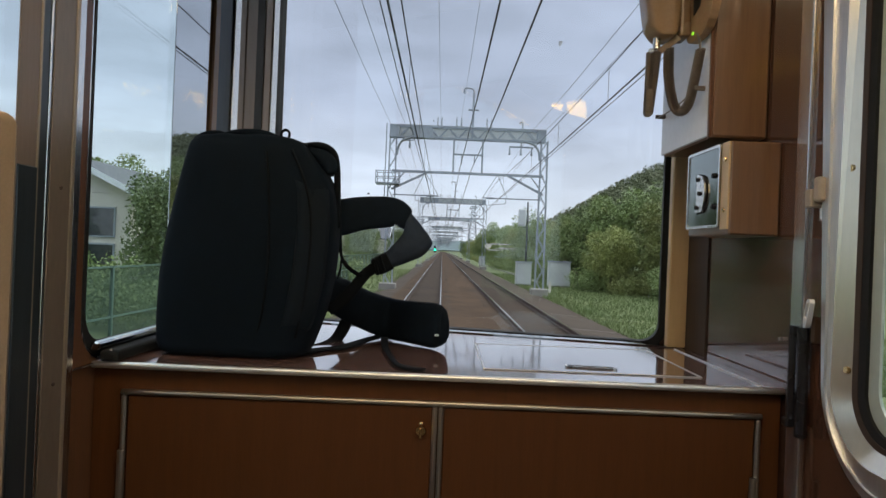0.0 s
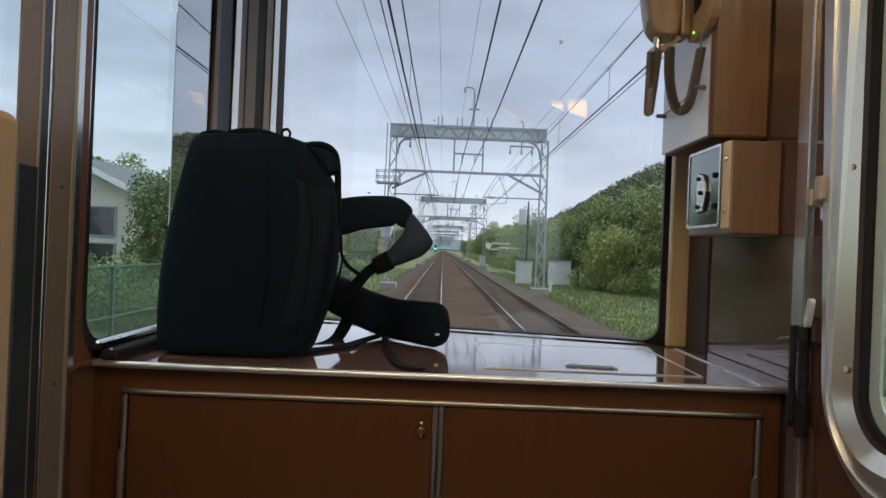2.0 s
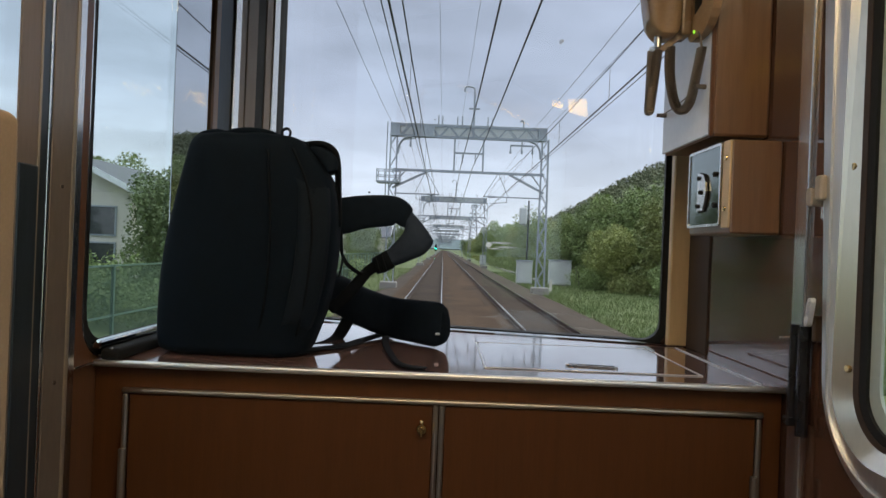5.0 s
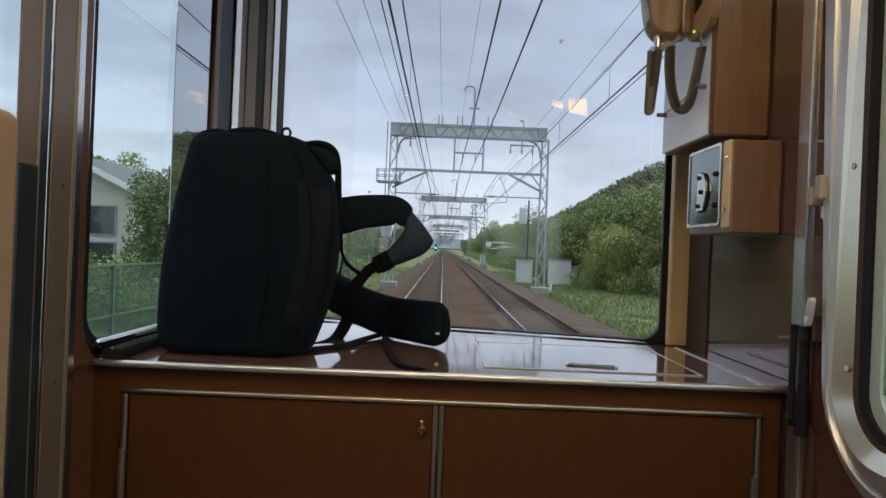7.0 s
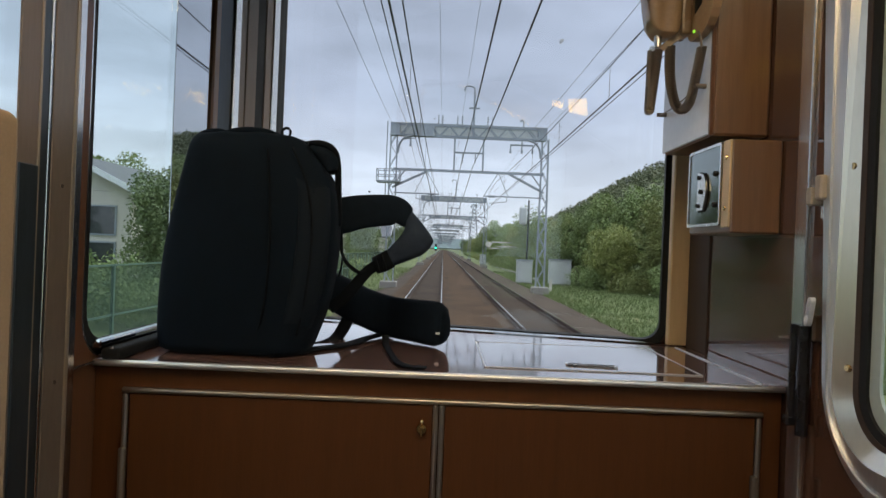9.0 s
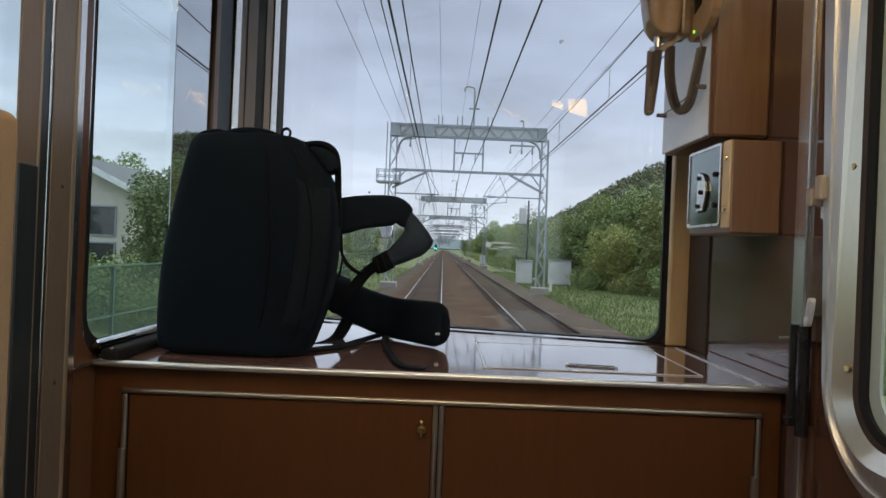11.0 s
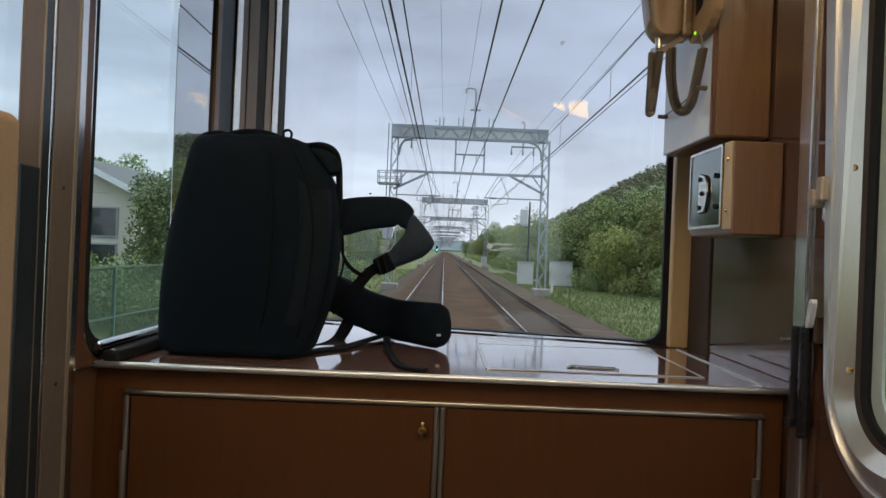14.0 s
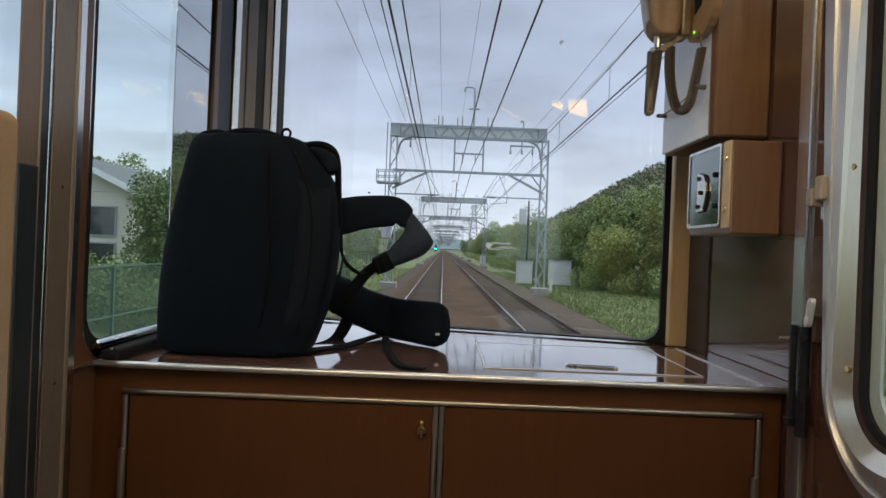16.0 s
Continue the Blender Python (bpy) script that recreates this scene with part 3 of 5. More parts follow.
# added lintel, out of view, blocks the fill lamp's reflection in the windscreen
tagged(finish("lintel", slab((-0.60, 0.93, E + 0.68), (0.60, 0.985, E + CEIL), 0.004), WOOD_DARK), "added unseen lintel that keeps the fill lamp out of the windscreen", "lintel", kind="structure")

# ---- counter and cabinet ----
cab = thing("cabinet", (0, 1.12, E + FLOOR), "built-in reddish-brown wooden cabinet with two doors", "cabinet")
part("body", slab((-0.582, 1.118, E + FLOOR), (0.586, 1.62, E - 0.222)), WOOD, cab)
part("edge_trim", sweep(bmesh.new(), [Vector((-0.582 + 1.169 * i / 20, 1.112, E - 0.2158)) for i in range(21)], round_section(0.0055, 0.007, 16, 2.6), lambda t, d: Vector((0, 0, 1))), STEEL_SATIN, cab, "steel edging of the counter front", smooth=True)
doors = []
for x0, x1 in ((-0.520, -0.006), (0.014, 0.540)):
    d = part("door", slab((x0, 1.110, E - 0.95), (x1, 1.1175, E - 0.265), 0.002), WOOD, cab, "reddish-brown wood-grain door")
    doors.append(d)
part("rail", sweep(bmesh.new(), [Vector((-0.531 + 1.082 * i / 20, 1.112, E - 0.260)) for i in range(21)], round_section(0.0046, 0.006, 16, 2.4), lambda t, d: Vector((0, 0, 1))), TRIM, cab, "steel trim over the doors", smooth=True)
for x, z1 in ((-0.531, -0.2645), (-0.0055, -0.2645), (0.005, -0.2645), (0.5415, -0.2645)):
    part("stile", slab((x, 1.107, E - 0.95), (x + 0.0085, 1.1178, E + z1), 0.003), TRIM, cab, "steel door trim")
part("hinge", rod(bmesh.new(), (-0.526, 1.104, E - 0.46), (-0.526, 1.104, E - 0.357), 0.0055, n=12), TRIM, doors[0])
part("hinge", rod(bmesh.new(), (0.537, 1.104, E - 0.46), (0.537, 1.104, E - 0.362), 0.0055, n=12), TRIM, doors[1])
bm = rod(bmesh.new(), (-0.024, 1.1105, E - 0.305), (-0.024, 1.104, E - 0.305), 0.0095, 0.008, 20)
rod(bm, (-0.024, 1.104, E - 0.305), (-0.024, 1.098, E - 0.305), 0.0055, 0.0045, 16)
bmesh.ops.create_uvsphere(bm, u_segments=12, v_segments=8, radius=0.0042, matrix=Matrix.Translation((-0.024, 1.102, E - 0.292)))
box(bm, (-0.0262, 1.096, E - 0.316), (-0.0218, 1.1005, E - 0.299), 0.001)
part("lock", bm, BRASS, doors[0], "small brass lock with a drop handle", smooth=False)

counter = thing("counter_top", (0, 1.12, E - 0.22), "glossy lacquered dark brown counter below the windscreen", "counter")
bm = bmesh.new()
pts = [(-0.575, 1.112), (0.590, 1.112), (0.590, 1.632), (-0.575, 1.90)]
lo = [bm.verts.new((x, y, E - 0.222)) for x, y in pts]
hi = [bm.verts.new((x, y, E - 0.212)) for x, y in pts]
bm.faces.new(hi)
bm.faces.new(lo[::-1])
for j in range(4):
    bm.faces.new((lo[j], lo[(j + 1) % 4], hi[(j + 1) % 4], hi[j]))
part("slab", bm, TOP, counter)
hatch = part("hatch", slab((0.090, 1.192, E - 0.2118), (0.472, 1.503, E - 0.2102), 0.0006), TOP, counter, "lacquered lift-out hatch")
for lo3, hi3 in (((0.083, 1.185, -0.2118), (0.479, 1.189, -0.2098)), ((0.083, 1.506, -0.2118), (0.479, 1.510, -0.2098)),
                 ((0.083, 1.189, -0.2118), (0.0865, 1.506, -0.2098)), ((0.4755, 1.189, -0.2118), (0.479, 1.506, -0.2098)),
                 ((0.555, 1.125, -0.2118), (0.559, 1.55, -0.2098))):
    part("trim", slab((lo3[0], lo3[1], E + lo3[2]), (hi3[0], hi3[1], E + hi3[2]), 0.0005), STEEL_SATIN, counter, "thin metal inlay")
m = Matrix.Translation((0.288, 1.236, E - 0.2102)) @ Matrix.Rotation(-0.12, 4, "Z")
part("pull", ring(loop_points(-0.048, 0.048, -0.010, 0.010, 0.004), loop_points(-0.043, 0.043, -0.006, 0.006, 0.003), 0.0, 0.003, m @ Matrix(((1, 0, 0, 0), (0, 0, 1, 0), (0, 1, 0, 0), (0, 0, 0, 1)))), STEEL, hatch, "flush recessed steel pull")
# flat black slab paints the shade of the pull's hollow
part("recess_shade", slab((-0.042, -0.0055, 0.0), (0.042, 0.0055, 0.001), 0.0, m), RUBBER, hatch, "black slab that paints the shade in the pull")
part("back_trim", slab((-0.53, -0.052, -0.2118), (0.575, -0.012, -0.2088), 0.0006, FRONT), STEEL_PLATE, counter, "steel strip under the windscreen")

# ---- boxes on the right wall ----
ebox = thing("equipment_box", (0.59, 1.34, E + 0.23), "tall wooden wall box with a white metal face", "box")
part("body", slab((0.487, 1.210, E + 0.229), (0.591, 1.473, E + CEIL), 0.004), WOOD_LIGHT, ebox, "brown wood-grain casing")
part("edging", slab((0.4812, 1.2092, E + 0.2285), (0.4878, 1.2162, E + CEIL), 0.0008), WOOD_DARK, ebox, "dark edging of the casing")
part("face", slab((0.482, 1.2165, E + 0.231), (0.4865, 1.473, E + CEIL), 0.002), PAINT, ebox, "white enamelled metal face")
for y, z in ((1.237, 0.325), (1.455, 0.315)):
    part("peg", rod(bmesh.new(), (0.484, y, E + z), (0.462, y, E + z), 0.005, 0.0045, 10), CORD, ebox, "dark brown rubber peg")
part("lanyard", tube([(0.465, 1.240, E + 0.322), (0.464, 1.34, E + 0.311), (0.465, 1.452, E + 0.311)], 0.0015, 6), CORD, ebox)

sbox = thing("switch_box", (0.59, 1.24, E + 0.05), "small wooden wall box with a steel switch plate", "box")
part("body", slab((0.502, 1.155, E + 0.048), (0.591, 1.345, E + 0.214), 0.003), WOOD_LIGHT, sbox, "light brown wood-grain casing")
part("plate_frame", ring(loop_points(1.188, 1.343, 0.062, 0.213, 0.006), loop_points(1.193, 1.338, 0.067, 0.208, 0.004), 0.088, 0.093, Matrix(((0, -1, 0, 0.589), (1, 0, 0, 0), (0, 0, 1, E), (0, 0, 0, 1)))), STEEL, sbox, "bright metal rim")
part("edge_strip", slab((0.4985, 1.156, E + 0.058), (0.5025, 1.186, E + 0.2135), 0.001), GOLDEN, sbox, "pale edging strip with two screws")
face = part("plate", slab((0.498, 1.192, E + 0.066), (0.5015, 1.339, E + 0.209), 0.0005), SWITCH_PLATE, sbox, "steel switch plate, dark reflections put into its colour")
for z in (0.183, 0.092):
    part("screw", rod(bmesh.new(), (0.502, 1.171, E + z), (0.4965, 1.171, E + z), 0.0058, 0.004, 12), BRASS, sbox)
for y, z in ((1.213, 0.158), (1.213, 0.101)):
    part("knob", rod(bmesh.new(), (0.498, y, E + z), (0.4935, y, E + z), 0.0055, 0.0045, 8), RUBBER, face)
LEVER = Matrix(((0, 1, 0, 0), (1, 0, 0, 0), (0, 0, 1, E), (0, 0, 0, 1)))
edge = [(1.286, 0.0925), (1.258, 0.0935), (1.249, 0.112), (1.2445, 0.130), (1.248, 0.148), (1.259, 0.1625), (1.284, 0.1675)]
part("lever_rim", plate([(1.268 + (a - 1.268) * 1.08, 0.130 + (b - 0.130) * 1.05) for a, b in edge], 0.4965, 0.498, LEVER), RUBBER, face, "black rim round the lever")
lever = part("lever", plate(edge, 0.4925, 0.4963, LEVER), STEEL, face, "polished steel switch lever")
for y, z in ((1.278, 0.157), (1.267, 0.129), (1.280, 0.1025)):
    part("rivet", rod(bmesh.new(), (0.4926, y, E + z), (0.4892, y, E + z), 0.0045, 0.004, 8), RUBBER, lever)

# ---- telephone on the tall box ----
phone = thing("telephone", (0.45, 1.33, E + 0.44), "beige wall telephone with receiver and a curly cord", "telephone")
bm = bmesh.new()
rows = []
for z, x0, x1 in ((0.4365, 0.408, 0.436), (0.439, 0.4025, 0.441), (0.446, 0.395, 0.445), (0.456, 0.3875, 0.448), (0.48, 0.3825, 0.450), (0.52, 0.3765, 0.452), (0.58, 0.370, 0.454), (0.66, 0.366, 0.456)):
    rows.append([bm.verts.new(((x0 + x1) / 2 + a, 1.305 + b, E + z)) for a, b in round_section((x1 - x0) / 2, 0.034, 28, 4.5)])
for r0, r1 in zip(rows, rows[1:]):
    for k in range(28):
        bm.faces.new((r0[k], r0[(k + 1) % 28], r1[(k + 1) % 28], r1[k]))
bm.faces.new(rows[0][::-1])
bm.faces.new(rows[-1])
part("receiver", bm, PLASTIC, phone, "glossy beige-brown receiver", smooth=True)
XFACE = Matrix(((0, 1, 0, 0.466), (1, 0, 0, 0), (0, 0, 1, E), (0, 0, 0, 1)))
part("base", plate(loop_points(1.170, 1.300, 0.420, 0.75, (0.065, 0.03, 0.02, 0.02)), 0.0, 0.0155, XFACE), PLASTIC, phone, "beige base plate with rounded end")
part("cradle", box(bmesh.new(), (0.446, 1.275, E + 0.436), (0.467, 1.330, E + 0.66), 0.005, segs=2), PLASTIC_DARK, phone, "darker brown cradle edge")
# thin black plate paints the shade of an opening in the base
part("hollow_shade", plate([(1.232, 0.478), (1.262, 0.470), (1.262, 0.56), (1.205, 0.56)], -0.0012, 0.001, XFACE), RUBBER, phone, "black plate on the base that paints the shade of an opening")
part("bracket", beam(bmesh.new(), (0.4135, 1.30, E + 0.410), (0.450, 1.29, E + 0.438), 0.005, 0.012), PLASTIC_DARK, phone, "brown bracket under the receiver")
part("led", slab((0.4635, 1.258, E + 0.433), (0.4662, 1.264, E + 0.4385), 0.001), GREEN_LED, phone, "green indicator light")


def coil(pts, r0, r1, wire, turns):
    """A curly cord along the points; its radius goes from r0 to r1."""
    base = smooth_line(pts, 12)
    out = []
    n = turns * 8
    for i in range(n + 1):
        t = i / n * (len(base) - 1)
        k = min(int(t), len(base) - 2)
        p = base[k].lerp(base[k + 1], t - k)
        d = (base[k + 1] - base[k]).normalized()
        s = Vector((0, 1, 0))
        u = d.cross(s).normalized()
        a = i * 2 * math.pi / 8
        r = r0 + (r1 - r0) * i / n
        out.append(p + s * (r * math.cos(a)) + u * (r * math.sin(a)))
    return sweep(bmesh.new(), out, round_section(wire, wire, 6), lambda t, d: d.orthogonal())


YC = 1.30
part("cord", coil([(0.4035, YC, E + 0.408), (0.4005, YC, E + 0.35), (0.3968, YC, E + 0.290)], 0.0135, 0.0085, 0.0024, 30), CORD, phone, "hanging brown coiled cord", smooth=True)
part("cord_core", tube([(0.4035, YC, E + 0.410), (0.4005, YC, E + 0.35), (0.3968, YC, E + 0.288)], 0.0095, 8), CORD, phone, smooth=True)
part("cord_end", rod(bmesh.new(), (0.3968, YC - 0.006, E + 0.289), (0.3968, YC + 0.006, E + 0.289), 0.0085, 0.0085, 14), CORD, phone)
part("eyelet", ring(loop_points(0.3912, 0.4024, 0.2865, 0.2925, 0.0028), loop_points(0.393, 0.4006, 0.2880, 0.2910, 0.0014), -0.0078, -0.006, Matrix.Translation((0, YC, E))), BRASS, phone, "small brass eyelet")
part("eyelet", ring(loop_points(0.3890, 0.3990, 0.4030, 0.4130, 0.0048), loop_points(0.3915, 0.3965, 0.4055, 0.4105, 0.0024), -0.013, -0.010, Matrix.Translation((0, YC, E))), STEEL, phone, "steel cord eyelet")
part("ferrule", rod(bmesh.new(), (0.4085, YC, E + 0.415), (0.4085, YC, E + 0.437), 0.0075, 0.0075, 12), STEEL, phone)
LOOP = [(0.433, YC, E + 0.418), (0.435, YC, E + 0.36), (0.446, YC, E + 0.308), (0.458, 1.292, E + 0.292), (0.4625, 1.262, E + 0.302), (0.4635, 1.238, E + 0.345), (0.464, 1.216, E + 0.392)]
part("cord", coil(LOOP, 0.0090, 0.0078, 0.0022, 74), CORD, phone, "looped brown coiled cord", smooth=True)
part("cord_core", tube(LOOP, 0.0072, 8), CORD, phone, smooth=True)
part("wire", tube([(0.464, 1.217, E + 0.390), (0.465, 1.226, E + 0.410), (0.465, 1.238, E + 0.428)], 0.0022, 6), CORD, phone)

# ---- fittings at the right jamb ----
stay = thing("door_stay", (0.57, 1.06, E - 0.28), "black tubular door stay on the steel jamb", "stay")
part("tube", rod(bmesh.new(), (0.572, 1.058, E - 0.248), (0.572, 1.058, E - 0.098), 0.0085, n=16), GLOSSBLACK, stay, smooth=False)
part("tube", rod(bmesh.new(), (0.575, 1.035, E - 0.272), (0.575, 1.035, E - 0.099), 0.0095, n=16), GLOSSBLACK, stay, smooth=False)
part("stud", rod(bmesh.new(), (0.578, 1.081, E - 0.123), (0.560, 1.081, E - 0.123), 0.003, 0.003, 8), STEEL, stay)
part("foot", slab((0.561, 1.052, E - 0.262), (0.579, 1.070, E - 0.246), 0.003), GLOSSBLACK, stay, "black foot of the stay")
hook = thing("hook", (0.587, 1.010, E - 0.09), "small pale metal hook on the jamb", "hook")
# plate coloured dark to paint the thin shadow below the eye
part("plate", slab((0.576, 1.012, E - 0.121), (0.592, 1.020, E - 0.080), 0.003), DARK_STRIP, hook)
XHOOK = Matrix(((0.25, 1, 0, 0.571 - 0.25 * 1.018), (1, 0, 0, 0), (0, 0, 1, E), (0, 0, 0, 1)))
part("eye", ring([(a - 0.42 * (b + 0.085), b) for a, b in loop_points(1.010, 1.029, -0.098, -0.052, 0.009)],
                 [(a - 0.42 * (b + 0.085), b) for a, b in loop_points(1.0155, 1.0235, -0.082, -0.058, 0.0038)], -0.004, 0.004, XHOOK), PAINT, hook, "pale slotted eye")
latch = thing("latch", (0.587, 1.01, E + 0.1), "beige door latch keeper on the jamb", "latch")
part("keeper", slab((0.566, 1.016, E + 0.090), (0.592, 1.032, E + 0.118), 0.002), BEIGE, latch)
part("lip", slab((0.570, 0.999, E + 0.098), (0.592, 1.017, E + 0.136), 0.003), BEIGE, latch)
part("plate", slab((0.580, 1.004, E + 0.068), (0.592, 1.016, E + 0.099), 0.003), JAMB, latch)

# ---- headrest beside the near window ----
seat = thing("seat_headrest", (-0.50, 0.60, E - 0.4), "tan velvet seat headrest with rounded top", "headrest")
part("cushion", box(bmesh.new(), (-0.56, 0.52, E - 0.75), (-0.4265, 0.66, E + 0.119), 0.012, segs=4), VELVET, seat, smooth=True)

# ---- backpack on the counter ----
bag = thing("backpack", (-0.38, 1.27, E - 0.212), "black nylon backpack standing on the counter, straps hanging loose", "backpack")
# heights over the eye, then the two sides, front and back of the bag at each
HULL = [(-0.2116, -0.512, -0.258, 1.203, 1.345), (-0.205, -0.526, -0.247, 1.190, 1.354), (-0.18, -0.531, -0.240, 1.190, 1.358),
        (-0.13, -0.532, -0.221, 1.189, 1.360), (-0.06, -0.530, -0.208, 1.190, 1.360), (0.00, -0.523, -0.204, 1.193, 1.358),
        (0.05, -0.514, -0.203, 1.197, 1.355), (0.10, -0.505, -0.208, 1.202, 1.350), (0.135, -0.498, -0.222, 1.207, 1.345),
        (0.165, -0.492, -0.250, 1.214, 1.340), (0.190, -0.487, -0.266, 1.222, 1.332), (0.203, -0.476, -0.285, 1.236, 1.318),
        (0.208, -0.440, -0.330, 1.256, 1.298)]
bm = bmesh.new()
rings = []
for z, x0, x1, y0, y1 in HULL:
    row = []
    for a, b in round_section((x1 - x0) / 2, (y1 - y0) / 2, 80, 4.2):
        w = noise.noise(Vector((a * 14, b * 14, z * 9))) * 0.004 + noise.noise(Vector((a * 38, b * 38, z * 5 + 7))) * 0.0022
        w += noise.noise(Vector((a * 62, b * 20, z * 4))) * 0.0045 * max(0.0, (z + 0.03) / 0.2)
        row.append(bm.verts.new(((x0 + x1) / 2 + a * (1 + w * 2), (y0 + y1) / 2 + b + w, E + z + (noise.noise(Vector((a * 26, b * 20, 5))) * 0.007 if z > 0.17 else 0))))
    rings.append(row)
for r0, r1 in zip(rings, rings[1:]):
    for j in range(80):
        bm.faces.new((r0[j], r0[(j + 1) % 80], r1[(j + 1) % 80], r1[j]))
bm.faces.new(rings[0][::-1])
bm.faces.new(rings[-1])
sub = part("body", bm, FABRIC, bag, smooth=True)
md = sub.modifiers.new("soft", "SUBSURF")
md.levels = md.render_levels = 1
# mesh side panel, its soft light put into a lighter colour; seams and zip
bm = bmesh.new()
rows = []
for z, x0, x1, y0, y1 in [h for h in HULL if -0.19 < h[0] < 0.15]:
    c = 0.010 * min(1.0, abs((z + 0.02) / 0.165)) ** 5
    rows.append([bm.verts.new((x1 - d, y0 + e + c, E + z)) for d, e in ((0.064, 0.004), (0.060, -0.003), (0.042, 0.000), (0.025, 0.006), (0.012, 0.015), (0.007, 0.024))])
for r0, r1 in zip(rows, rows[1:]):
    for j in range(5):
        bm.faces.new((r0[j], r0[j + 1], r1[j + 1], r1[j]))
part("side_panel", bm, SIDE_MESH_LIT, bag, "black mesh side panel, soft light put into its colour", smooth=True).modifiers.new("thick", "SOLIDIFY").thickness = 0.003
part("seam", tube([(-0.335, 1.196, E - 0.19), (-0.318, 1.186, E - 0.10), (-0.314, 1.188, E + 0.0), (-0.320, 1.196, E + 0.10), (-0.330, 1.210, E + 0.17)], 0.0028, 6), WEBBING, bag, smooth=True)
part("seam", tube([(-0.262, 1.200, E - 0.17), (-0.245, 1.194, E - 0.08), (-0.240, 1.196, E + 0.03), (-0.255, 1.204, E + 0.11), (-0.285, 1.214, E + 0.175)], 0.0028, 6), WEBBING, bag, smooth=True)
part("zip_flap", tube([(-0.480, 1.262, E + 0.193), (-0.462, 1.262, E + 0.203), (-0.440, 1.262, E + 0.206), (-0.424, 1.262, E + 0.203), (-0.405, 1.262, E + 0.209), (-0.375, 1.262, E + 0.2115), (-0.345, 1.262, E + 0.208), (-0.318, 1.262, E + 0.199), (-0.290, 1.262, E + 0.193), (-0.268, 1.262, E + 0.186)], 0.0075, 8), FABRIC, bag, smooth=True)
part("zip_pull", tube([(-0.313, 1.25, E + 0.199), (-0.314, 1.25, E + 0.212), (-0.306, 1.25, E + 0.217), (-0.299, 1.25, E + 0.211), (-0.301, 1.25, E + 0.198)], 0.0028, 6), WEBBING, bag, smooth=True)

def strap(name, rows, mat, thick, label="", steps=8, lying=False):
    """A flat band along rows of x, y, z and half width; its broad side lies across the way, turned to the cab, or flat on the counter."""
    across = Vector((0, 0, 1)) if lying else Vector((0, 1, 0))
    mid_line = smooth_line([r[:3] for r in rows], steps)
    width = smooth_line([(r[3], 0, 0) for r in rows], steps)
    n = len(mid_line) - 1
    return part(name, sweep(bmesh.new(), mid_line, lambda t: round_section(width[round(t * n)].x, thick, 14, 3.0), lambda t, d: d.cross(across)), mat, bag, label, smooth=True)


strap("top_handle", [(-0.285, 1.28, E + 0.190, 0.006), (-0.248, 1.28, E + 0.1945, 0.0065), (-0.224, 1.28, E + 0.186, 0.0065), (-0.2125, 1.28, E + 0.163, 0.006), (-0.208, 1.28, E + 0.10, 0.006), (-0.205, 1.28, E + 0.035, 0.006)], WEBBING, 0.011, "stiff black carry handle")
strap("back_pad", [(-0.262, 1.285, E + 0.184, 0.006), (-0.240, 1.285, E + 0.172, 0.015), (-0.226, 1.285, E + 0.158, 0.018), (-0.220, 1.285, E + 0.140, 0.012)], MESHPAD, 0.03)
strap("shoulder_strap", [(-0.232, 1.33, E + 0.055, 0.038), (-0.205, 1.33, E + 0.059, 0.037), (-0.166, 1.33, E + 0.068, 0.034), (-0.110, 1.33, E + 0.073, 0.031), (-0.088, 1.33, E + 0.069, 0.026), (-0.0755, 1.33, E + 0.058, 0.019), (-0.0674, 1.333, E + 0.0570, 0.0135)], MESHPAD, 0.008, "padded black shoulder strap")
fold_out = smooth_line([(-0.0706, 1.334, E + 0.0787), (-0.0415, 1.326, E + 0.0463), (-0.0220, 1.318, E + 0.0201), (-0.0226, 1.316, E + 0.0059), (-0.0389, 1.318, E - 0.0129), (-0.0669, 1.322, E - 0.0266), (-0.1030, 1.325, E - 0.0407)], 5)
fold_in = smooth_line([(-0.0809, 1.334, E + 0.0496), (-0.0798, 1.326, E + 0.0345), (-0.0868, 1.318, E + 0.0215), (-0.0931, 1.316, E + 0.0132), (-0.0998, 1.318, E + 0.0056), (-0.1077, 1.322, E - 0.0032), (-0.1156, 1.325, E - 0.0104)], 5)
bm = bmesh.new()
rows = []
for p, q in zip(fold_out, fold_in):
    rows.append([bm.verts.new(p.lerp(q, k / 8) + Vector((0, -0.010 * (1 - (k / 4 - 1) ** 4), 0))) for k in range(9)])
for r0, r1 in zip(rows, rows[1:]):
    for k in range(8):
        bm.faces.new((r0[k], r0[k + 1], r1[k + 1], r1[k]))
part("strap_end", bm, STRAPFACE, bag, "dark grey mesh face of the folded strap", smooth=True).modifiers.new("thick", "SOLIDIFY").thickness = 0.006
for k in (0, 1):
    part("buckle_bar", rod(bmesh.new(), (-0.1225 - 0.012 * k, 1.306, E - 0.0175 - 0.006 * k), (-0.1115 - 0.012 * k, 1.306, E - 0.0475 - 0.006 * k), 0.0028, 0.0028, 8), WEBBING, bag)
strap("buckle", [(-0.104, 1.318, E - 0.024, 0.019), (-0.122, 1.318, E - 0.034, 0.019), (-0.136, 1.318, E - 0.040, 0.017)], WEBBING, 0.009)
strap("webbing", [(-0.128, 1.32, E - 0.036, 0.011), (-0.150, 1.32, E - 0.052, 0.011), (-0.175, 1.32, E - 0.083, 0.012), (-0.200, 1.325, E - 0.112, 0.012), (-0.225, 1.33, E - 0.130, 0.012)], WEBBING, 0.002)
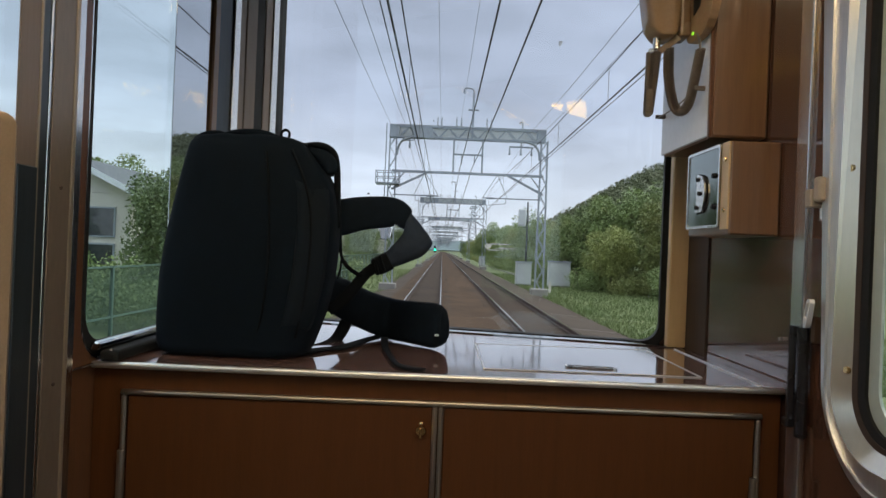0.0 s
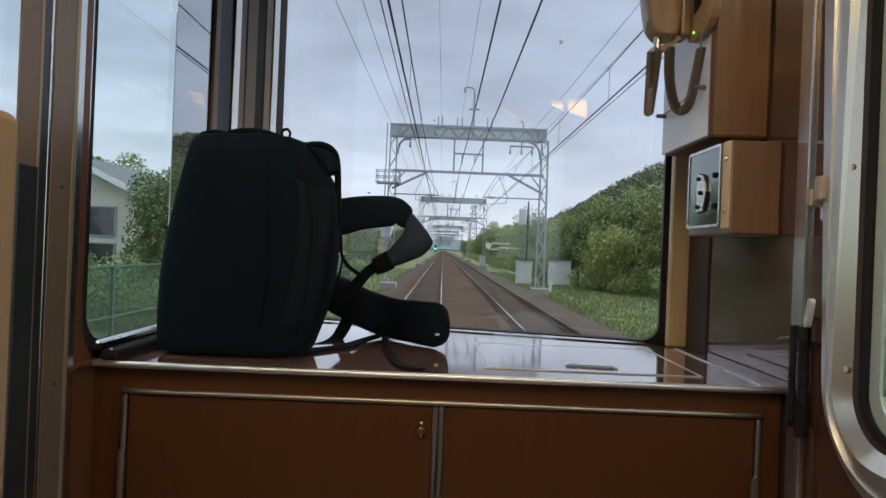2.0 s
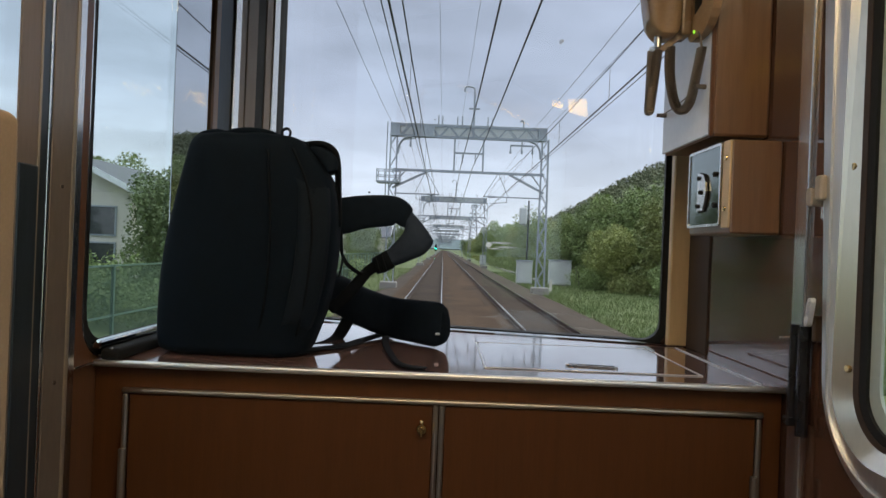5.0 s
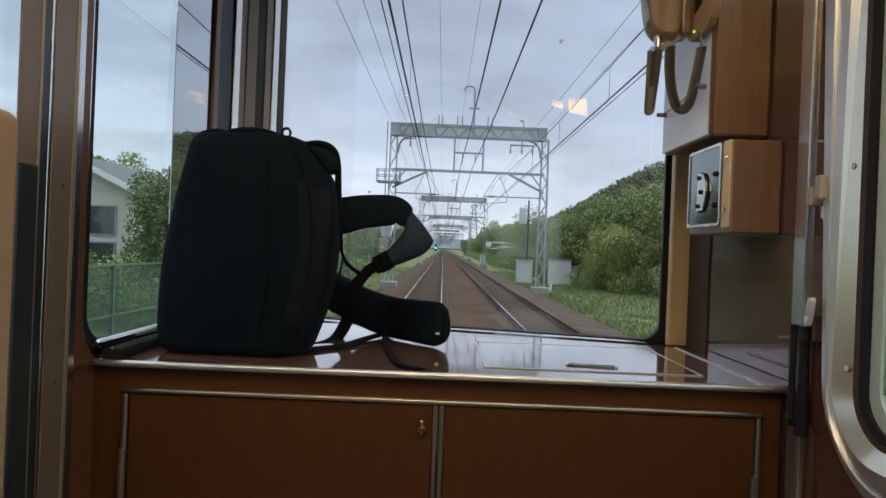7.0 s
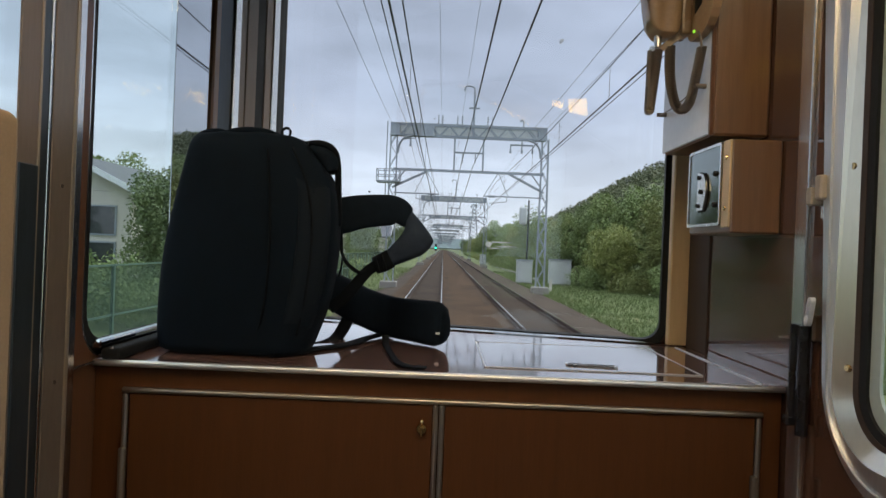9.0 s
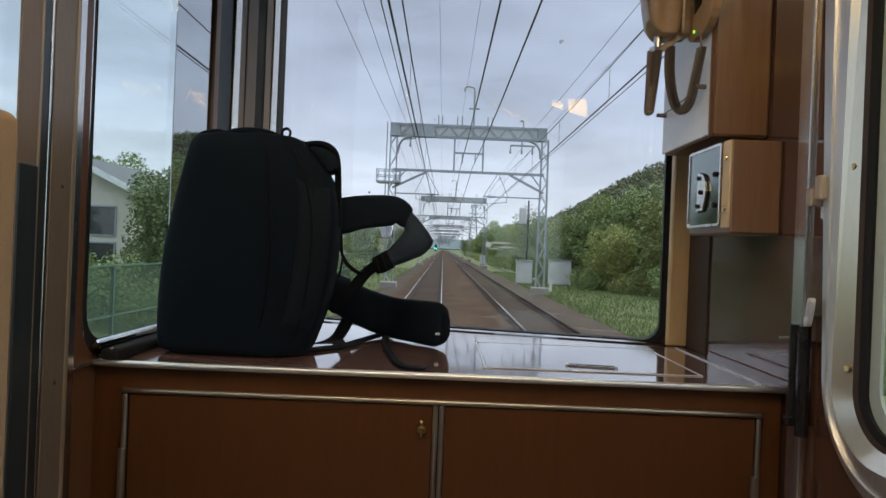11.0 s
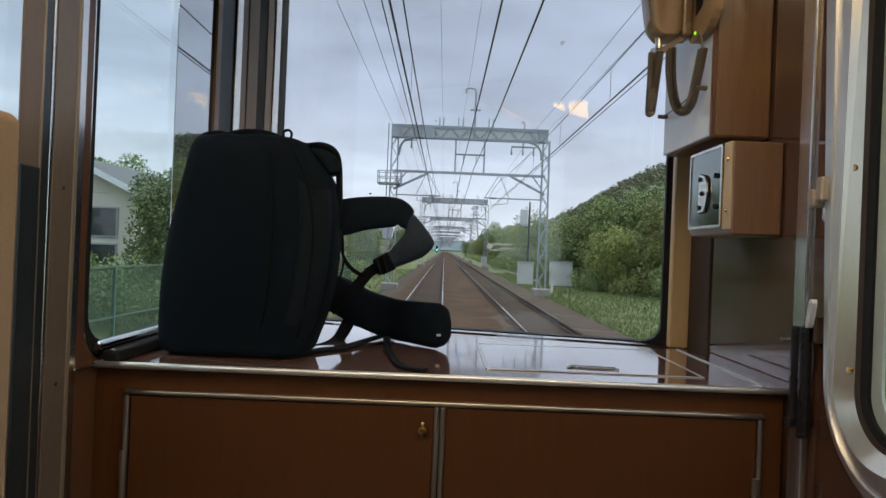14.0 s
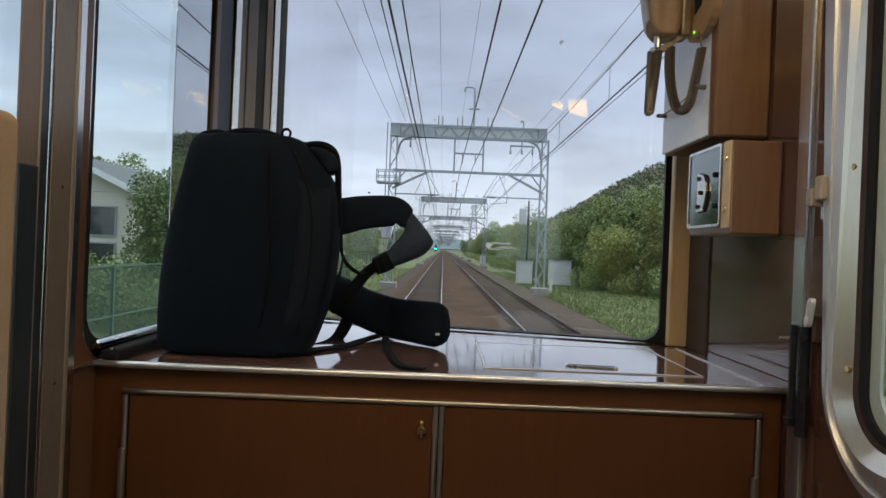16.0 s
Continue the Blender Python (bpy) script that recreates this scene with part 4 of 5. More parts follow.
strap("shoulder_strap", [(-0.2528, 1.360, E - 0.0828, 0.0374), (-0.2186, 1.450, E - 0.1124, 0.0424), (-0.1746, 1.510, E - 0.1422, 0.0442), (-0.1154, 1.510, E - 0.1607, 0.0468), (-0.0543, 1.450, E - 0.1620, 0.0474), (-0.0126, 1.410, E - 0.1620, 0.0485), (0.0057, 1.405, E - 0.1631, 0.0423), (0.0153, 1.400, E - 0.1633, 0.0313), (0.0214, 1.400, E - 0.1631, 0.0157)], MESHPAD, 0.012, "padded black shoulder strap resting on the counter")
strap("webbing", [(-0.2087, 1.500, E - 0.1647, 0.0142), (-0.2191, 1.490, E - 0.1897, 0.0141), (-0.2317, 1.470, E - 0.2106, 0.0126), (-0.2501, 1.420, E - 0.2179, 0.0098), (-0.2846, 1.370, E - 0.2190, 0.0071)], WEBBING, 0.002)
strap("webbing", [(-0.118, 1.440, E - 0.196, 0.008), (-0.112, 1.380, E - 0.205, 0.0075), (-0.099, 1.303, E - 0.207, 0.0065), (-0.0754, 1.190, E - 0.2075, 0.0065), (-0.0525, 1.148, E - 0.2075, 0.010), (-0.0227, 1.137, E - 0.2075, 0.010)], WEBBING, 0.0022, "loose webbing tail", lying=True)
strap("webbing", [(-0.300, 1.200, E - 0.2075, 0.010), (-0.242, 1.300, E - 0.2075, 0.016), (-0.195, 1.360, E - 0.2075, 0.016), (-0.160, 1.463, E - 0.206, 0.014), (-0.121, 1.560, E - 0.203, 0.014)], WEBBING, 0.0025, lying=True)
strap("webbing", [(-0.205, 1.31, E + 0.025, 0.003), (-0.203, 1.31, E - 0.01, 0.003), (-0.190, 1.31, E - 0.037, 0.004), (-0.165, 1.315, E - 0.055, 0.004), (-0.150, 1.32, E - 0.050, 0.004)], WEBBING, 0.0015)
strap("cord", [(-0.204, 1.312, E + 0.028, 0.002), (-0.200, 1.312, E - 0.03, 0.002), (-0.206, 1.312, E - 0.065, 0.002)], WEBBING, 0.002)
part("tag", slab((-0.0088, 1.384, E - 0.1816), (0.0002, 1.394, E - 0.1776), 0.0005), PAINT, bag, "small white mark")

# ---- the line: ground, track beds, rails ----
bm = bmesh.new()
for x0, x1, y0, y1 in ((-2500, 2500, -300, 4500),):
    bm.faces.new([bm.verts.new(p) for p in ((x0, y0, -0.45), (x1, y0, -0.45), (x1, y1, -0.45), (x0, y1, -0.45))])
tagged(finish("ground", bm, GRASS), "flat grassy ground along the railway", "ground", kind="structure")

OWN, OTHER, GAUGE = -0.725, 3.05, 1.415
bm = bmesh.new()
prof = [(-4.3, -0.50), (-3.2, -0.37), (-2.35, -0.24), (-2.0, -0.19), (-1.5, -0.17), (0.0, -0.17), (0.55, -0.19), (1.15, -0.22), (1.75, -0.19), (2.28, -0.17), (3.82, -0.17), (4.3, -0.19), (4.8, -0.24), (5.6, -0.36), (6.45, -0.50)]
kinds = (2, 2, 0, 0, 1, 0, 0, 0, 0, 1, 2, 2, 2, 2)  # rusty between the tracks, dark under them, grey at the shoulders
ys = [-60 + i * 2.0 for i in range(230)] + [400 + 60 * i for i in range(12)]
rows = []
for y in ys:
    rows.append([bm.verts.new((x + noise.noise(Vector((x, y * 0.3, 0))) * 0.10, y, z + noise.noise(Vector((x * 2, y * 0.7, 3))) * 0.03)) for x, z in prof])
for r0, r1 in zip(rows, rows[1:]):
    for j in range(len(prof) - 1):
        bm.faces.new((r0[j], r0[j + 1], r1[j + 1], r1[j]))
bed = tagged(finish("track_bed", bm, BALLAST), "brown stone ballast bed under two tracks", "ballast", kind="structure")
bed.data.materials.append(BALLAST_DARK)
bed.data.materials.append(GRAVEL)
for p in bed.data.polygons:
    p.material_index = kinds[p.index % len(kinds)]



def rail_mesh(x):
    sec = [(-0.07, -0.15), (0.07, -0.15), (0.07, -0.135), (0.012, -0.12), (0.012, -0.045), (0.035, -0.035), (0.035, -0.004), (-0.035, -0.004), (-0.035, -0.035), (-0.012, -0.045), (-0.012, -0.12), (-0.07, -0.135)]
    bm = bmesh.new()
    a = [bm.verts.new((x + p, -60, q)) for p, q in sec]
    b = [bm.verts.new((x + p, 1000, q)) for p, q in sec]
    for j in range(12):
        bm.faces.new((a[j], a[(j + 1) % 12], b[(j + 1) % 12], b[j]))
    return bm


sleeper_mesh = None
for centre, text in ((OWN, "railway track with bright worn rails on ballast"), (OTHER, "neighbouring railway track with duller rails on ballast")):
    track = thing("railway_track", (centre, 0, -0.2), text, "track", "tracks")
    for side in (-1, 1):
        x = centre + side * (GAUGE / 2 + 0.035)
        r = part("rail", rail_mesh(x), RUST, track, "rusty steel rail")
        part("rail_head", slab((x - 0.015, -60, -0.004), (x + 0.015, 1000, 0.004)), RAILTOP, r, "bright worn running surface")
    if sleeper_mesh is None:
        bm = slab((-1.2, -0.11, -0.06), (1.2, 0.11, 0.045), 0.015)
        sleeper_mesh = bpy.data.meshes.new("sleeper")
        bm.to_mesh(sleeper_mesh)
        bm.free()
        sleeper_mesh.materials.append(SLEEPER)
    for i in range(165):
        s = new("sleeper", sleeper_mesh)
        s.parent = track
        s.location = (0, -12 + i * 0.62, -0.026)

# ---- overhead line portals ----
PX0, PX1, PTOP, PY = -3.20, 5.90, 9.50, 39.5


def lattice_leg(bm, x, z0, z1, w=0.42, flare=0.0):
    for sx in (-1, 1):
        for sy in (-1, 1):
            beam(bm, (x + sx * (w / 2 + flare), sy * w / 2, z0), (x + sx * w / 2, sy * w / 2, z1), 0.052)
    n = int((z1 - z0) / 0.62)
    for i in range(n):
        za, zb = z0 + (z1 - z0) * i / n, z0 + (z1 - z0) * (i + 1) / n
        s = 1 if i % 2 else -1
        for sy in (-1, 1):
            beam(bm, (x - s * w / 2, sy * w / 2, za), (x + s * w / 2, sy * w / 2, zb), 0.038)


def insulator(bm, p, h, r=0.07):
    rod(bm, p, (p[0], p[1], p[2] + h), 0.03, 0.03, 6)
    for k in range(3):
        z = p[2] + h * (0.25 + 0.25 * k)
        rod(bm, (p[0], p[1], z - 0.03), (p[0], p[1], z + 0.03), r, r * 0.6, 8)


portal = thing("overhead_line_portal", (0, PY, 0), "grey galvanised lattice portal carrying the overhead wires", "gantry", "overhead line portals")
Y = Matrix.Translation((0, PY, 0))


def up(bm):
    bm.transform(Y)
    return bm


for x in (PX0, PX1):
    bm = bmesh.new()
    lattice_leg(bm, x, -0.2, PTOP - 0.6, 0.37, 0.07)
    part("leg", up(bm), GALV, portal)
    bm = slab((x - 0.50, -0.45, -1.0), (x + 0.50, 0.45, 0.02), 0.04)
    part("footing", up(bm), CONCRETE, portal, "concrete footing block")
bm = bmesh.new()
za, zb = PTOP - 0.68, PTOP
for sy in (-0.25, 0.25):
    for z in (za, zb):
        beam(bm, (PX0 - 0.22, sy, z), (PX1 + 0.06, sy, z), 0.085)
    n = 16
    for i in range(n):
        xa, xb = PX0 - 0.2 + (PX1 - PX0 + 0.24) * i / n, PX0 - 0.2 + (PX1 - PX0 + 0.24) * (i + 1) / n
        beam(bm, (xa, sy, za if i % 2 else zb), (xb, sy, zb if i % 2 else za), 0.055)
for x, w in ((PX0 + 0.06, 0.27), (PX1 - 0.2, 0.25), (PX0 + 1.75, 0.62)):
    box(bm, (x - w, -0.27, za), (x + w, 0.27, zb))
part("top_beam", up(bm), GALV, portal)
part("web_panel", up(slab((PX0 - 0.2, 0.262, za + 0.03), (PX1 + 0.03, 0.275, zb - 0.03))), CABINET, portal, "pale panel behind the lattice")
LOW = 6.77
bm = bmesh.new()
beam(bm, (PX0, 0, LOW), (PX1, 0, LOW), 0.15)
part("lower_beam", up(bm), GALV, portal)
for x, d, reach in ((PX0, 1, 2.85), (PX1, -1, 3.6)):
    bm = bmesh.new()
    beam(bm, (x, 0, LOW - 1.1), (x + d * 2.1, 0, LOW - 0.05), 0.13)
    beam(bm, (x + d * 0.2, 0, LOW - 0.75), (x + d * 0.75, 0, LOW - 0.05), 0.07)
    part("brace", up(bm), GALV, portal)
    bm = bmesh.new()
    z = LOW - 1.42
    beam(bm, (x + d * 0.1, 0, z), (x + d * reach, 0, z), 0.07)
    beam(bm, (x + d * (reach - 0.85), 0, LOW), (x + d * reach, 0, z), 0.035)
    beam(bm, (x + d * (reach - 0.85), 0, LOW), (x + d * (reach - 1.5), 0, z), 0.035)
    beam(bm, (x + d * (reach - 1.4), 0, z), (x + d * (reach - 1.4), 0, z - 0.32), 0.04)
    beam(bm, (x + d * (reach - 1.4), 0, z - 0.3), (x + d * (reach - 0.4), 0, z - 0.42), 0.035)
    rod(bm, (x + d * (reach - 0.7), 0, z), (x + d * (reach - 0.3), 0, z), 0.07, 0.07, 8)
    part("cantilever", up(bm), GALV, portal)
    bm = tube([(x + d * 0.25, 0, za - 1.1), (x + d * 0.34, 0, za - 0.55), (x + d * 0.62, 0, za - 0.18), (x + d * 1.1, 0, za - 0.02)], 0.07, 6)
    part("corner_bracket", up(bm), GALV, portal)
bm = bmesh.new()
beam(bm, (4.5, 0, za), (4.5, 0, 8.45), 0.08)
beam(bm, (3.8, 0, 8.48), (5.18, 0, 8.48), 0.09)
for x in (3.82, 4.5, 5.14):
    beam(bm, (x, 0, 8.48), (x, 0, 8.1), 0.06)
    rod(bm, (x, 0, 8.0), (x, 0, 8.25), 0.07, 0.05, 8)
part("feeder_arm", up(bm), GALV, portal)
bm = bmesh.new()
beam(bm, (-2.2, 0, za), (-2.2, 0, za - 0.55), 0.06)
rod(bm, (-2.2, 0, za - 0.65), (-2.2, 0, za - 0.3), 0.07, 0.05, 8)
beam(bm, (-2.75, 0, za - 0.25), (-1.9, 0, za - 0.15), 0.05)
part("feeder_arm", up(bm), GALV, portal)
for x in (0.46, 2.19):
    bm = bmesh.new()
    beam(bm, (x, 0, LOW), (x, 0, za), 0.10)
    part("hanger", up(bm), GALV, portal)
bm = bmesh.new()
beam(bm, (0.46, 0, 7.9), (2.19, 0, 7.9), 0.10)
for x in (0.95, 1.72):
    insulator(bm, (x, 0, 7.30), 0.6, 0.06)
part("hanger_bar", up(bm), GALV, portal)
for x in (-0.56, -0.32, 0.58, 0.87, 2.40, 2.67):
    bm = bmesh.new()
    insulator(bm, (x, 0, PTOP), 0.62, 0.06)
    part("insulator", up(bm), PORCELAIN, portal)
bm = bmesh.new()
beam(bm, (1.55, 0, za), (1.55, 0, PTOP + 2.1), 0.12)
beam(bm, (1.25, 0, PTOP + 1.1), (1.87, 0, PTOP + 1.1), 0.09)
bm2 = tube([(1.55, 0, PTOP + 2.0), (1.50, 0, PTOP + 2.33), (1.2, 0, PTOP + 2.42), (0.98, 0, PTOP + 2.35), (0.95, 0, PTOP + 2.1)], 0.045, 6)
part("mast", up(bm), GALV, portal)
part("horn", up(bm2), GALV, portal)
bm = tube([(4.55, 0, zb), (4.55, 0, zb + 0.4), (4.45, 0, zb + 0.5), (4.35, 0, zb + 0.4)], 0.045, 6)
part("hook", up(bm), GALV, portal)
bm = bmesh.new()
beam(bm, (PX0 - 0.42, 0.1, 3.4), (PX0 - 0.42, 0.1, PTOP + 0.15), 0.06)
for z in (6.0, 6.35, 6.7):
    for y in (-0.5, 0.5):
        beam(bm, (PX0 - 0.92, y, z), (PX0 + 0.45, y, z), 0.045)
    for x in (PX0 - 0.92, PX0 + 0.45):
        beam(bm, (x, -0.5, z), (x, 0.5, z), 0.045)
for x in (PX0 - 0.92, PX0 - 0.45, PX0 + 0.45):
    for y in (-0.5, 0.5):
        beam(bm, (x, y, 5.95), (x, y, 6.72), 0.05)
box(bm, (PX0 - 0.92, -0.5, 5.93), (PX0 + 0.45, 0.5, 5.98))
part("work_cage", up(bm), GALV, portal, "small railed work platform on the leg")
SPACING = 54.0
for k in (-2, -1, 1, 2, 3, 4, 5, 6, 7, 8, 9, 10, 11, 12):
    copy_thing(portal, pose(0, PY + SPACING * k, 0))

# ---- wires: x, height over the eye, radius, sag, which ----
LINES = [(-0.77, 3.0, 0.016, 0.05, "contact_wire"), (-0.74, 4.15, 0.013, 0.55, "messenger_wire"), (-1.0, 3.9, 0.010, 0.5, "messenger_wire"),
         (0.85, 4.95, 0.021, 0.5, "feeder_cable"), (1.57, 4.95, 0.021, 0.5, "feeder_cable"),
         (3.03, 3.0, 0.015, 0.05, "contact_wire"), (3.18, 3.05, 0.008, 0.05, "contact_wire"), (3.05, 4.15, 0.010, 0.55, "messenger_wire"),
         (5.22, 7.49, 0.009, 0.42, "feeder_cable"), (6.07, 7.59, 0.009, 0.42, "feeder_cable"), (-2.50, 7.45, 0.010, 0.66, "feeder_cable"), (-3.42, 7.58, 0.009, 0.46, "feeder_cable"),
         (-0.4, 8.1, 0.006, 0.5, "ground_wire"), (0.85, 8.1, 0.006, 0.5, "ground_wire")]
for x, h, r, sag, name in LINES:
    pts = []
    for k in range(-2, 13):
        y0 = PY + SPACING * k
        for i in range(8):
            t = i / 8
            pts.append(Vector((x, y0 + SPACING * t, E + h - sag * 4 * t * (1 - t))))
    ob = finish(name, sweep(bmesh.new(), pts, round_section(r, r, 5), lambda t, d: Vector((1, 0, 0))), WIRE)
    tagged(ob, "dark overhead " + name.replace("_", " ") + " strung along the line", "wire", "overhead wires")
bm = bmesh.new()
for x in (-0.75, 3.04):
    for k in range(-1, 8):
        for i in range(1, 10):
            t = i / 10
            y = PY + SPACING * (k + t)
            beam(bm, (x, y, E + 3.0 - 0.05 * 4 * t * (1 - t)), (x, y, E + 4.15 - 0.55 * 4 * t * (1 - t)), 0.008)
tagged(finish("dropper_wires", bm, WIRE), "thin dropper wires between contact and messenger wires", "wire", kind="stuff")


# ---- trees, bushes, hill ----
def leaf_cloud(rng, centres, count, size, stretch=1.0):
    """Many small leaf quads scattered through clumps (x, y, z, radius)."""
    vs, fs = [], []
    for cx, cy, cz, r in centres:
        for _ in range(count):
            d = rng.normal(size=3)
            d /= np.linalg.norm(d)
            p = np.array((cx, cy, cz)) + d * r * (0.45 + 0.6 * rng.random() ** 0.6) * np.array((1, 1, stretch))
            a = rng.normal(size=3)
            a /= np.linalg.norm(a)
            b = np.cross(a, rng.normal(size=3))
            b /= np.linalg.norm(b)
            s = size * (0.6 + 0.8 * rng.random())
            k = len(vs)
            vs += [p - a * s, p + b * s * 0.55, p + a * s, p - b * s * 0.55]
            fs.append((k, k + 1, k + 2, k + 3))
    me = bpy.data.meshes.new("crown")
    me.from_pydata([tuple(v) for v in vs], [], fs)
    return me


def tree(seed, height, spread, mat, at, label, sparse=1.0, leaf=0.6):
    rng = np.random.default_rng(seed)
    t = thing("tree", at, label, "tree", "trees beside the line")
    bm = bmesh.new()
    x, y, z = at[:3]
    base = Vector((x, y, z - 0.1))
    top = Vector((x + rng.normal() * 0.2, y, z + height * 0.62))
    rod(bm, base, base.lerp(top, 0.5), height * 0.032, height * 0.022, 8)
    rod(bm, base.lerp(top, 0.5), top, height * 0.022, height * 0.008, 8)
    centres = []
    for i in range(11):
        a = i * 2.4 + rng.random()
        h = 0.30 + 0.62 * i / 10
        reach = spread * (1 - 0.55 * abs(h - 0.5) / 0.5) * (0.6 + 0.5 * rng.random())
        tip = Vector((x + math.cos(a) * reach, y + math.sin(a) * reach, z + height * h + reach * 0.15))
        rod(bm, base.lerp(top, min(1, h * 0.95)), tip, height * 0.010, height * 0.003, 5)
        centres.append((tip.x, tip.y, tip.z, spread * (0.36 + 0.18 * rng.random())))
        mid_p = base.lerp(top, min(1, h)).lerp(tip, 0.5)
        centres.append((mid_p.x, mid_p.y, mid_p.z + 0.2, spread * (0.34 + 0.16 * rng.random())))
    part("trunk", bm, BARK, t)
    me = leaf_cloud(rng, centres, int(150 * sparse / leaf ** 1.7), (0.13 + 0.012 * height) * leaf)
    me.materials.append(mat)
    crown = new("crown", me)
    crown.parent = t
    crown.matrix_parent_inverse = t.matrix_basis.inverted()
    return t


def bush(seed, width, height, mat, at, label):
    rng = np.random.default_rng(seed)
    centres = [(at[0] + rng.normal() * width * 0.3, at[1] + rng.normal() * width * 0.4, at[2] + height * (0.2 + 0.45 * rng.random()), height * (0.28 + 0.15 * rng.random())) for _ in range(12)]
    me = leaf_cloud(rng, centres, 420, 0.06)
    me.materials.append(mat)
    ob = new("bush", me)
    return tagged(ob, label, "bush", "bushes beside the line")


G = -0.45
tree_a = tree(1, 7.2, 2.7, LEAF, (13.6, 51, G), "leafy green tree on the grass verge", 1.4, 0.45)
tree_b = tree(2, 6.0, 2.4, LEAF_YELLOW, (15.2, 43, G), "young tree with yellow-green spring leaves", 1.3, 0.45)
tree_c = tree(3, 9.0, 2.8, LEAF, (18.5, 60, G), "half-bare grey-green tree behind the verge", 0.45)
tree_d = tree(4, 4.7, 1.5, LEAF_DEEP, (-8.9, 21.5, G), "dark green tree with gaps in its crown beside the line", 0.62, 0.3)
# which tree, where, how large
PLACES = [(tree_a, 10.9, 53, 0.80), (tree_a, 17.0, 50, 1.05), (tree_b, 12.0, 46.5, 0.72), (tree_a, 19.5, 47, 1.10), (tree_b, 17.6, 40, 0.95), (tree_a, 22.0, 55, 1.2), (tree_a, 14.0, 62, 1.0),
          (tree_a, 10.0, 74, 0.85), (tree_b, 10.4, 86, 0.9), (tree_a, 10.2, 97, 0.9), (tree_c, 13.0, 100, 1.0), (tree_a, 9.8, 114, 1.0), (tree_b, 11.8, 130, 0.95), (tree_a, 10.0, 150, 1.0),
          (tree_c, 21.0, 66, 1.0), (tree_b, 14.5, 80, 1.05), (tree_a, 11.5, 185, 0.9), (tree_b, 10.5, 225, 1.0), (tree_a, 12.0, 270, 1.0), (tree_a, 11.0, 330, 1.0),
          (tree_d, -9.8, 25.6, 0.95), (tree_d, -14.6, 21.0, 0.85), (tree_d, -11.1, 28.4, 1.2), (tree_d, -18.5, 25.0, 0.9), (tree_d, -21.0, 44.0, 1.1),
          (tree_a, -8.0, 66, 0.7), (tree_a, -10.5, 84, 0.9), (tree_d, -9.0, 118, 0.9), (tree_a, -9.5, 150, 1.0), (tree_a, -10.0, 200, 1.0), (tree_d, -9.0, 260, 1.0), (tree_a, -11.0, 330, 1.0), (tree_a, -24.0, 47, 1.1)]
for i, (src, x, y, k) in enumerate(PLACES):
    ob = copy_thing(src, pose(x, y, G, 0, 0, 47 * i))
    ob.scale = (k, k, k)
bush_a = bush(11, 2.6, 2.3, LEAF, (0, 0, 0), "dense green bush on the verge")
bush_b = bush(12, 2.2, 1.7, LEAF_YELLOW, (0, 0, 0), "low yellow-green shrub on the verge")
spots = [(11.2, 48), (12.6, 44), (14.2, 40.5), (16.0, 37.5), (13.2, 48.5), (15.2, 46), (9.2, 62), (9.4, 70), (9.2, 82), (9.2, 94), (9.0, 104), (9.0, 120), (9.4, 140), (9.2, 165), (9.5, 200), (9.5, 245),
         (18.0, 36), (-9.2, 18.5), (-11.6, 22.0), (-8.9, 24), (-8.4, 33), (-7.6, 46), (-7.8, 55), (-7.5, 75), (-7.8, 95), (-7.5, 135), (-8, 175)]
for i, (x, y) in enumerate(spots):
    copy_thing((bush_a, bush_b)[i % 3 == 1], pose(x, y, G, 0, 0, 71 * i))
bush_a.matrix_basis = pose(14.6, 50, G)
bush_b.matrix_basis = pose(17.0, 33, G)


def ridge(x, y):
    h = 68 * math.exp(-((x - 172) / 96) ** 2 - ((y - 440) / 200) ** 2)
    h += 40 * math.exp(-((x + 330) / 150) ** 2 - ((y - 520) / 180) ** 2)
    h += 26 * math.exp(-((x + 20) / 420) ** 2 - ((y - 1500) / 160) ** 2)
    return h * (1 + 0.18 * noise.noise(Vector((x * 0.012, y * 0.012, 0)))) - 3.0


for name, xr, yr, n, text in (("hill", (60, 560), (180, 800), 46, "wooded hill beside the railway"), ("hill", (-620, -90), (260, 800), 36, "low wooded hill behind the houses"), ("hill", (-900, 900), (1300, 1720), 40, "far wooded ridge at the end of the line, haze in its colour")):
    bm = bmesh.new()
    grid = [[bm.verts.new((xr[0] + (xr[1] - xr[0]) * i / n, yr[0] + (yr[1] - yr[0]) * j / n, ridge(xr[0] + (xr[1] - xr[0]) * i / n, yr[0] + (yr[1] - yr[0]) * j / n))) for i in range(n + 1)] for j in range(n + 1)]
    for j in range(n):
        for i in range(n):
            bm.faces.new((grid[j][i], grid[j][i + 1], grid[j + 1][i + 1], grid[j + 1][i]))
    tagged(finish(name, bm, LEAF_HAZED if yr[0] > 1000 else LEAF_HILL, smooth=True), text, "hill", kind="structure")
rng = np.random.default_rng(5)
cl = []
while len(cl) < 2600:
    x, y = 60 + 420 * rng.random(), 180 + 330 * rng.random()
    h = ridge(x, y)
    if h > -1.0:
        cl.append((x, y, h + 2.0, 2.6 + 2.2 * rng.random()))
while len(cl) < 3500:
    x, y = -560 + 460 * rng.random(), 260 + 280 * rng.random()
    h = ridge(x, y)
    if h > -1.0:
        cl.append((x, y, h + 2.0, 2.8 + 2.0 * rng.random()))
me = leaf_cloud(rng, cl, 46, 0.85)
me.name = "hill_wood"
me.materials.append(LEAF_HILL)
tagged(new("hill_wood", me), "dense mixed wood covering the hills", "wood", kind="stuff")

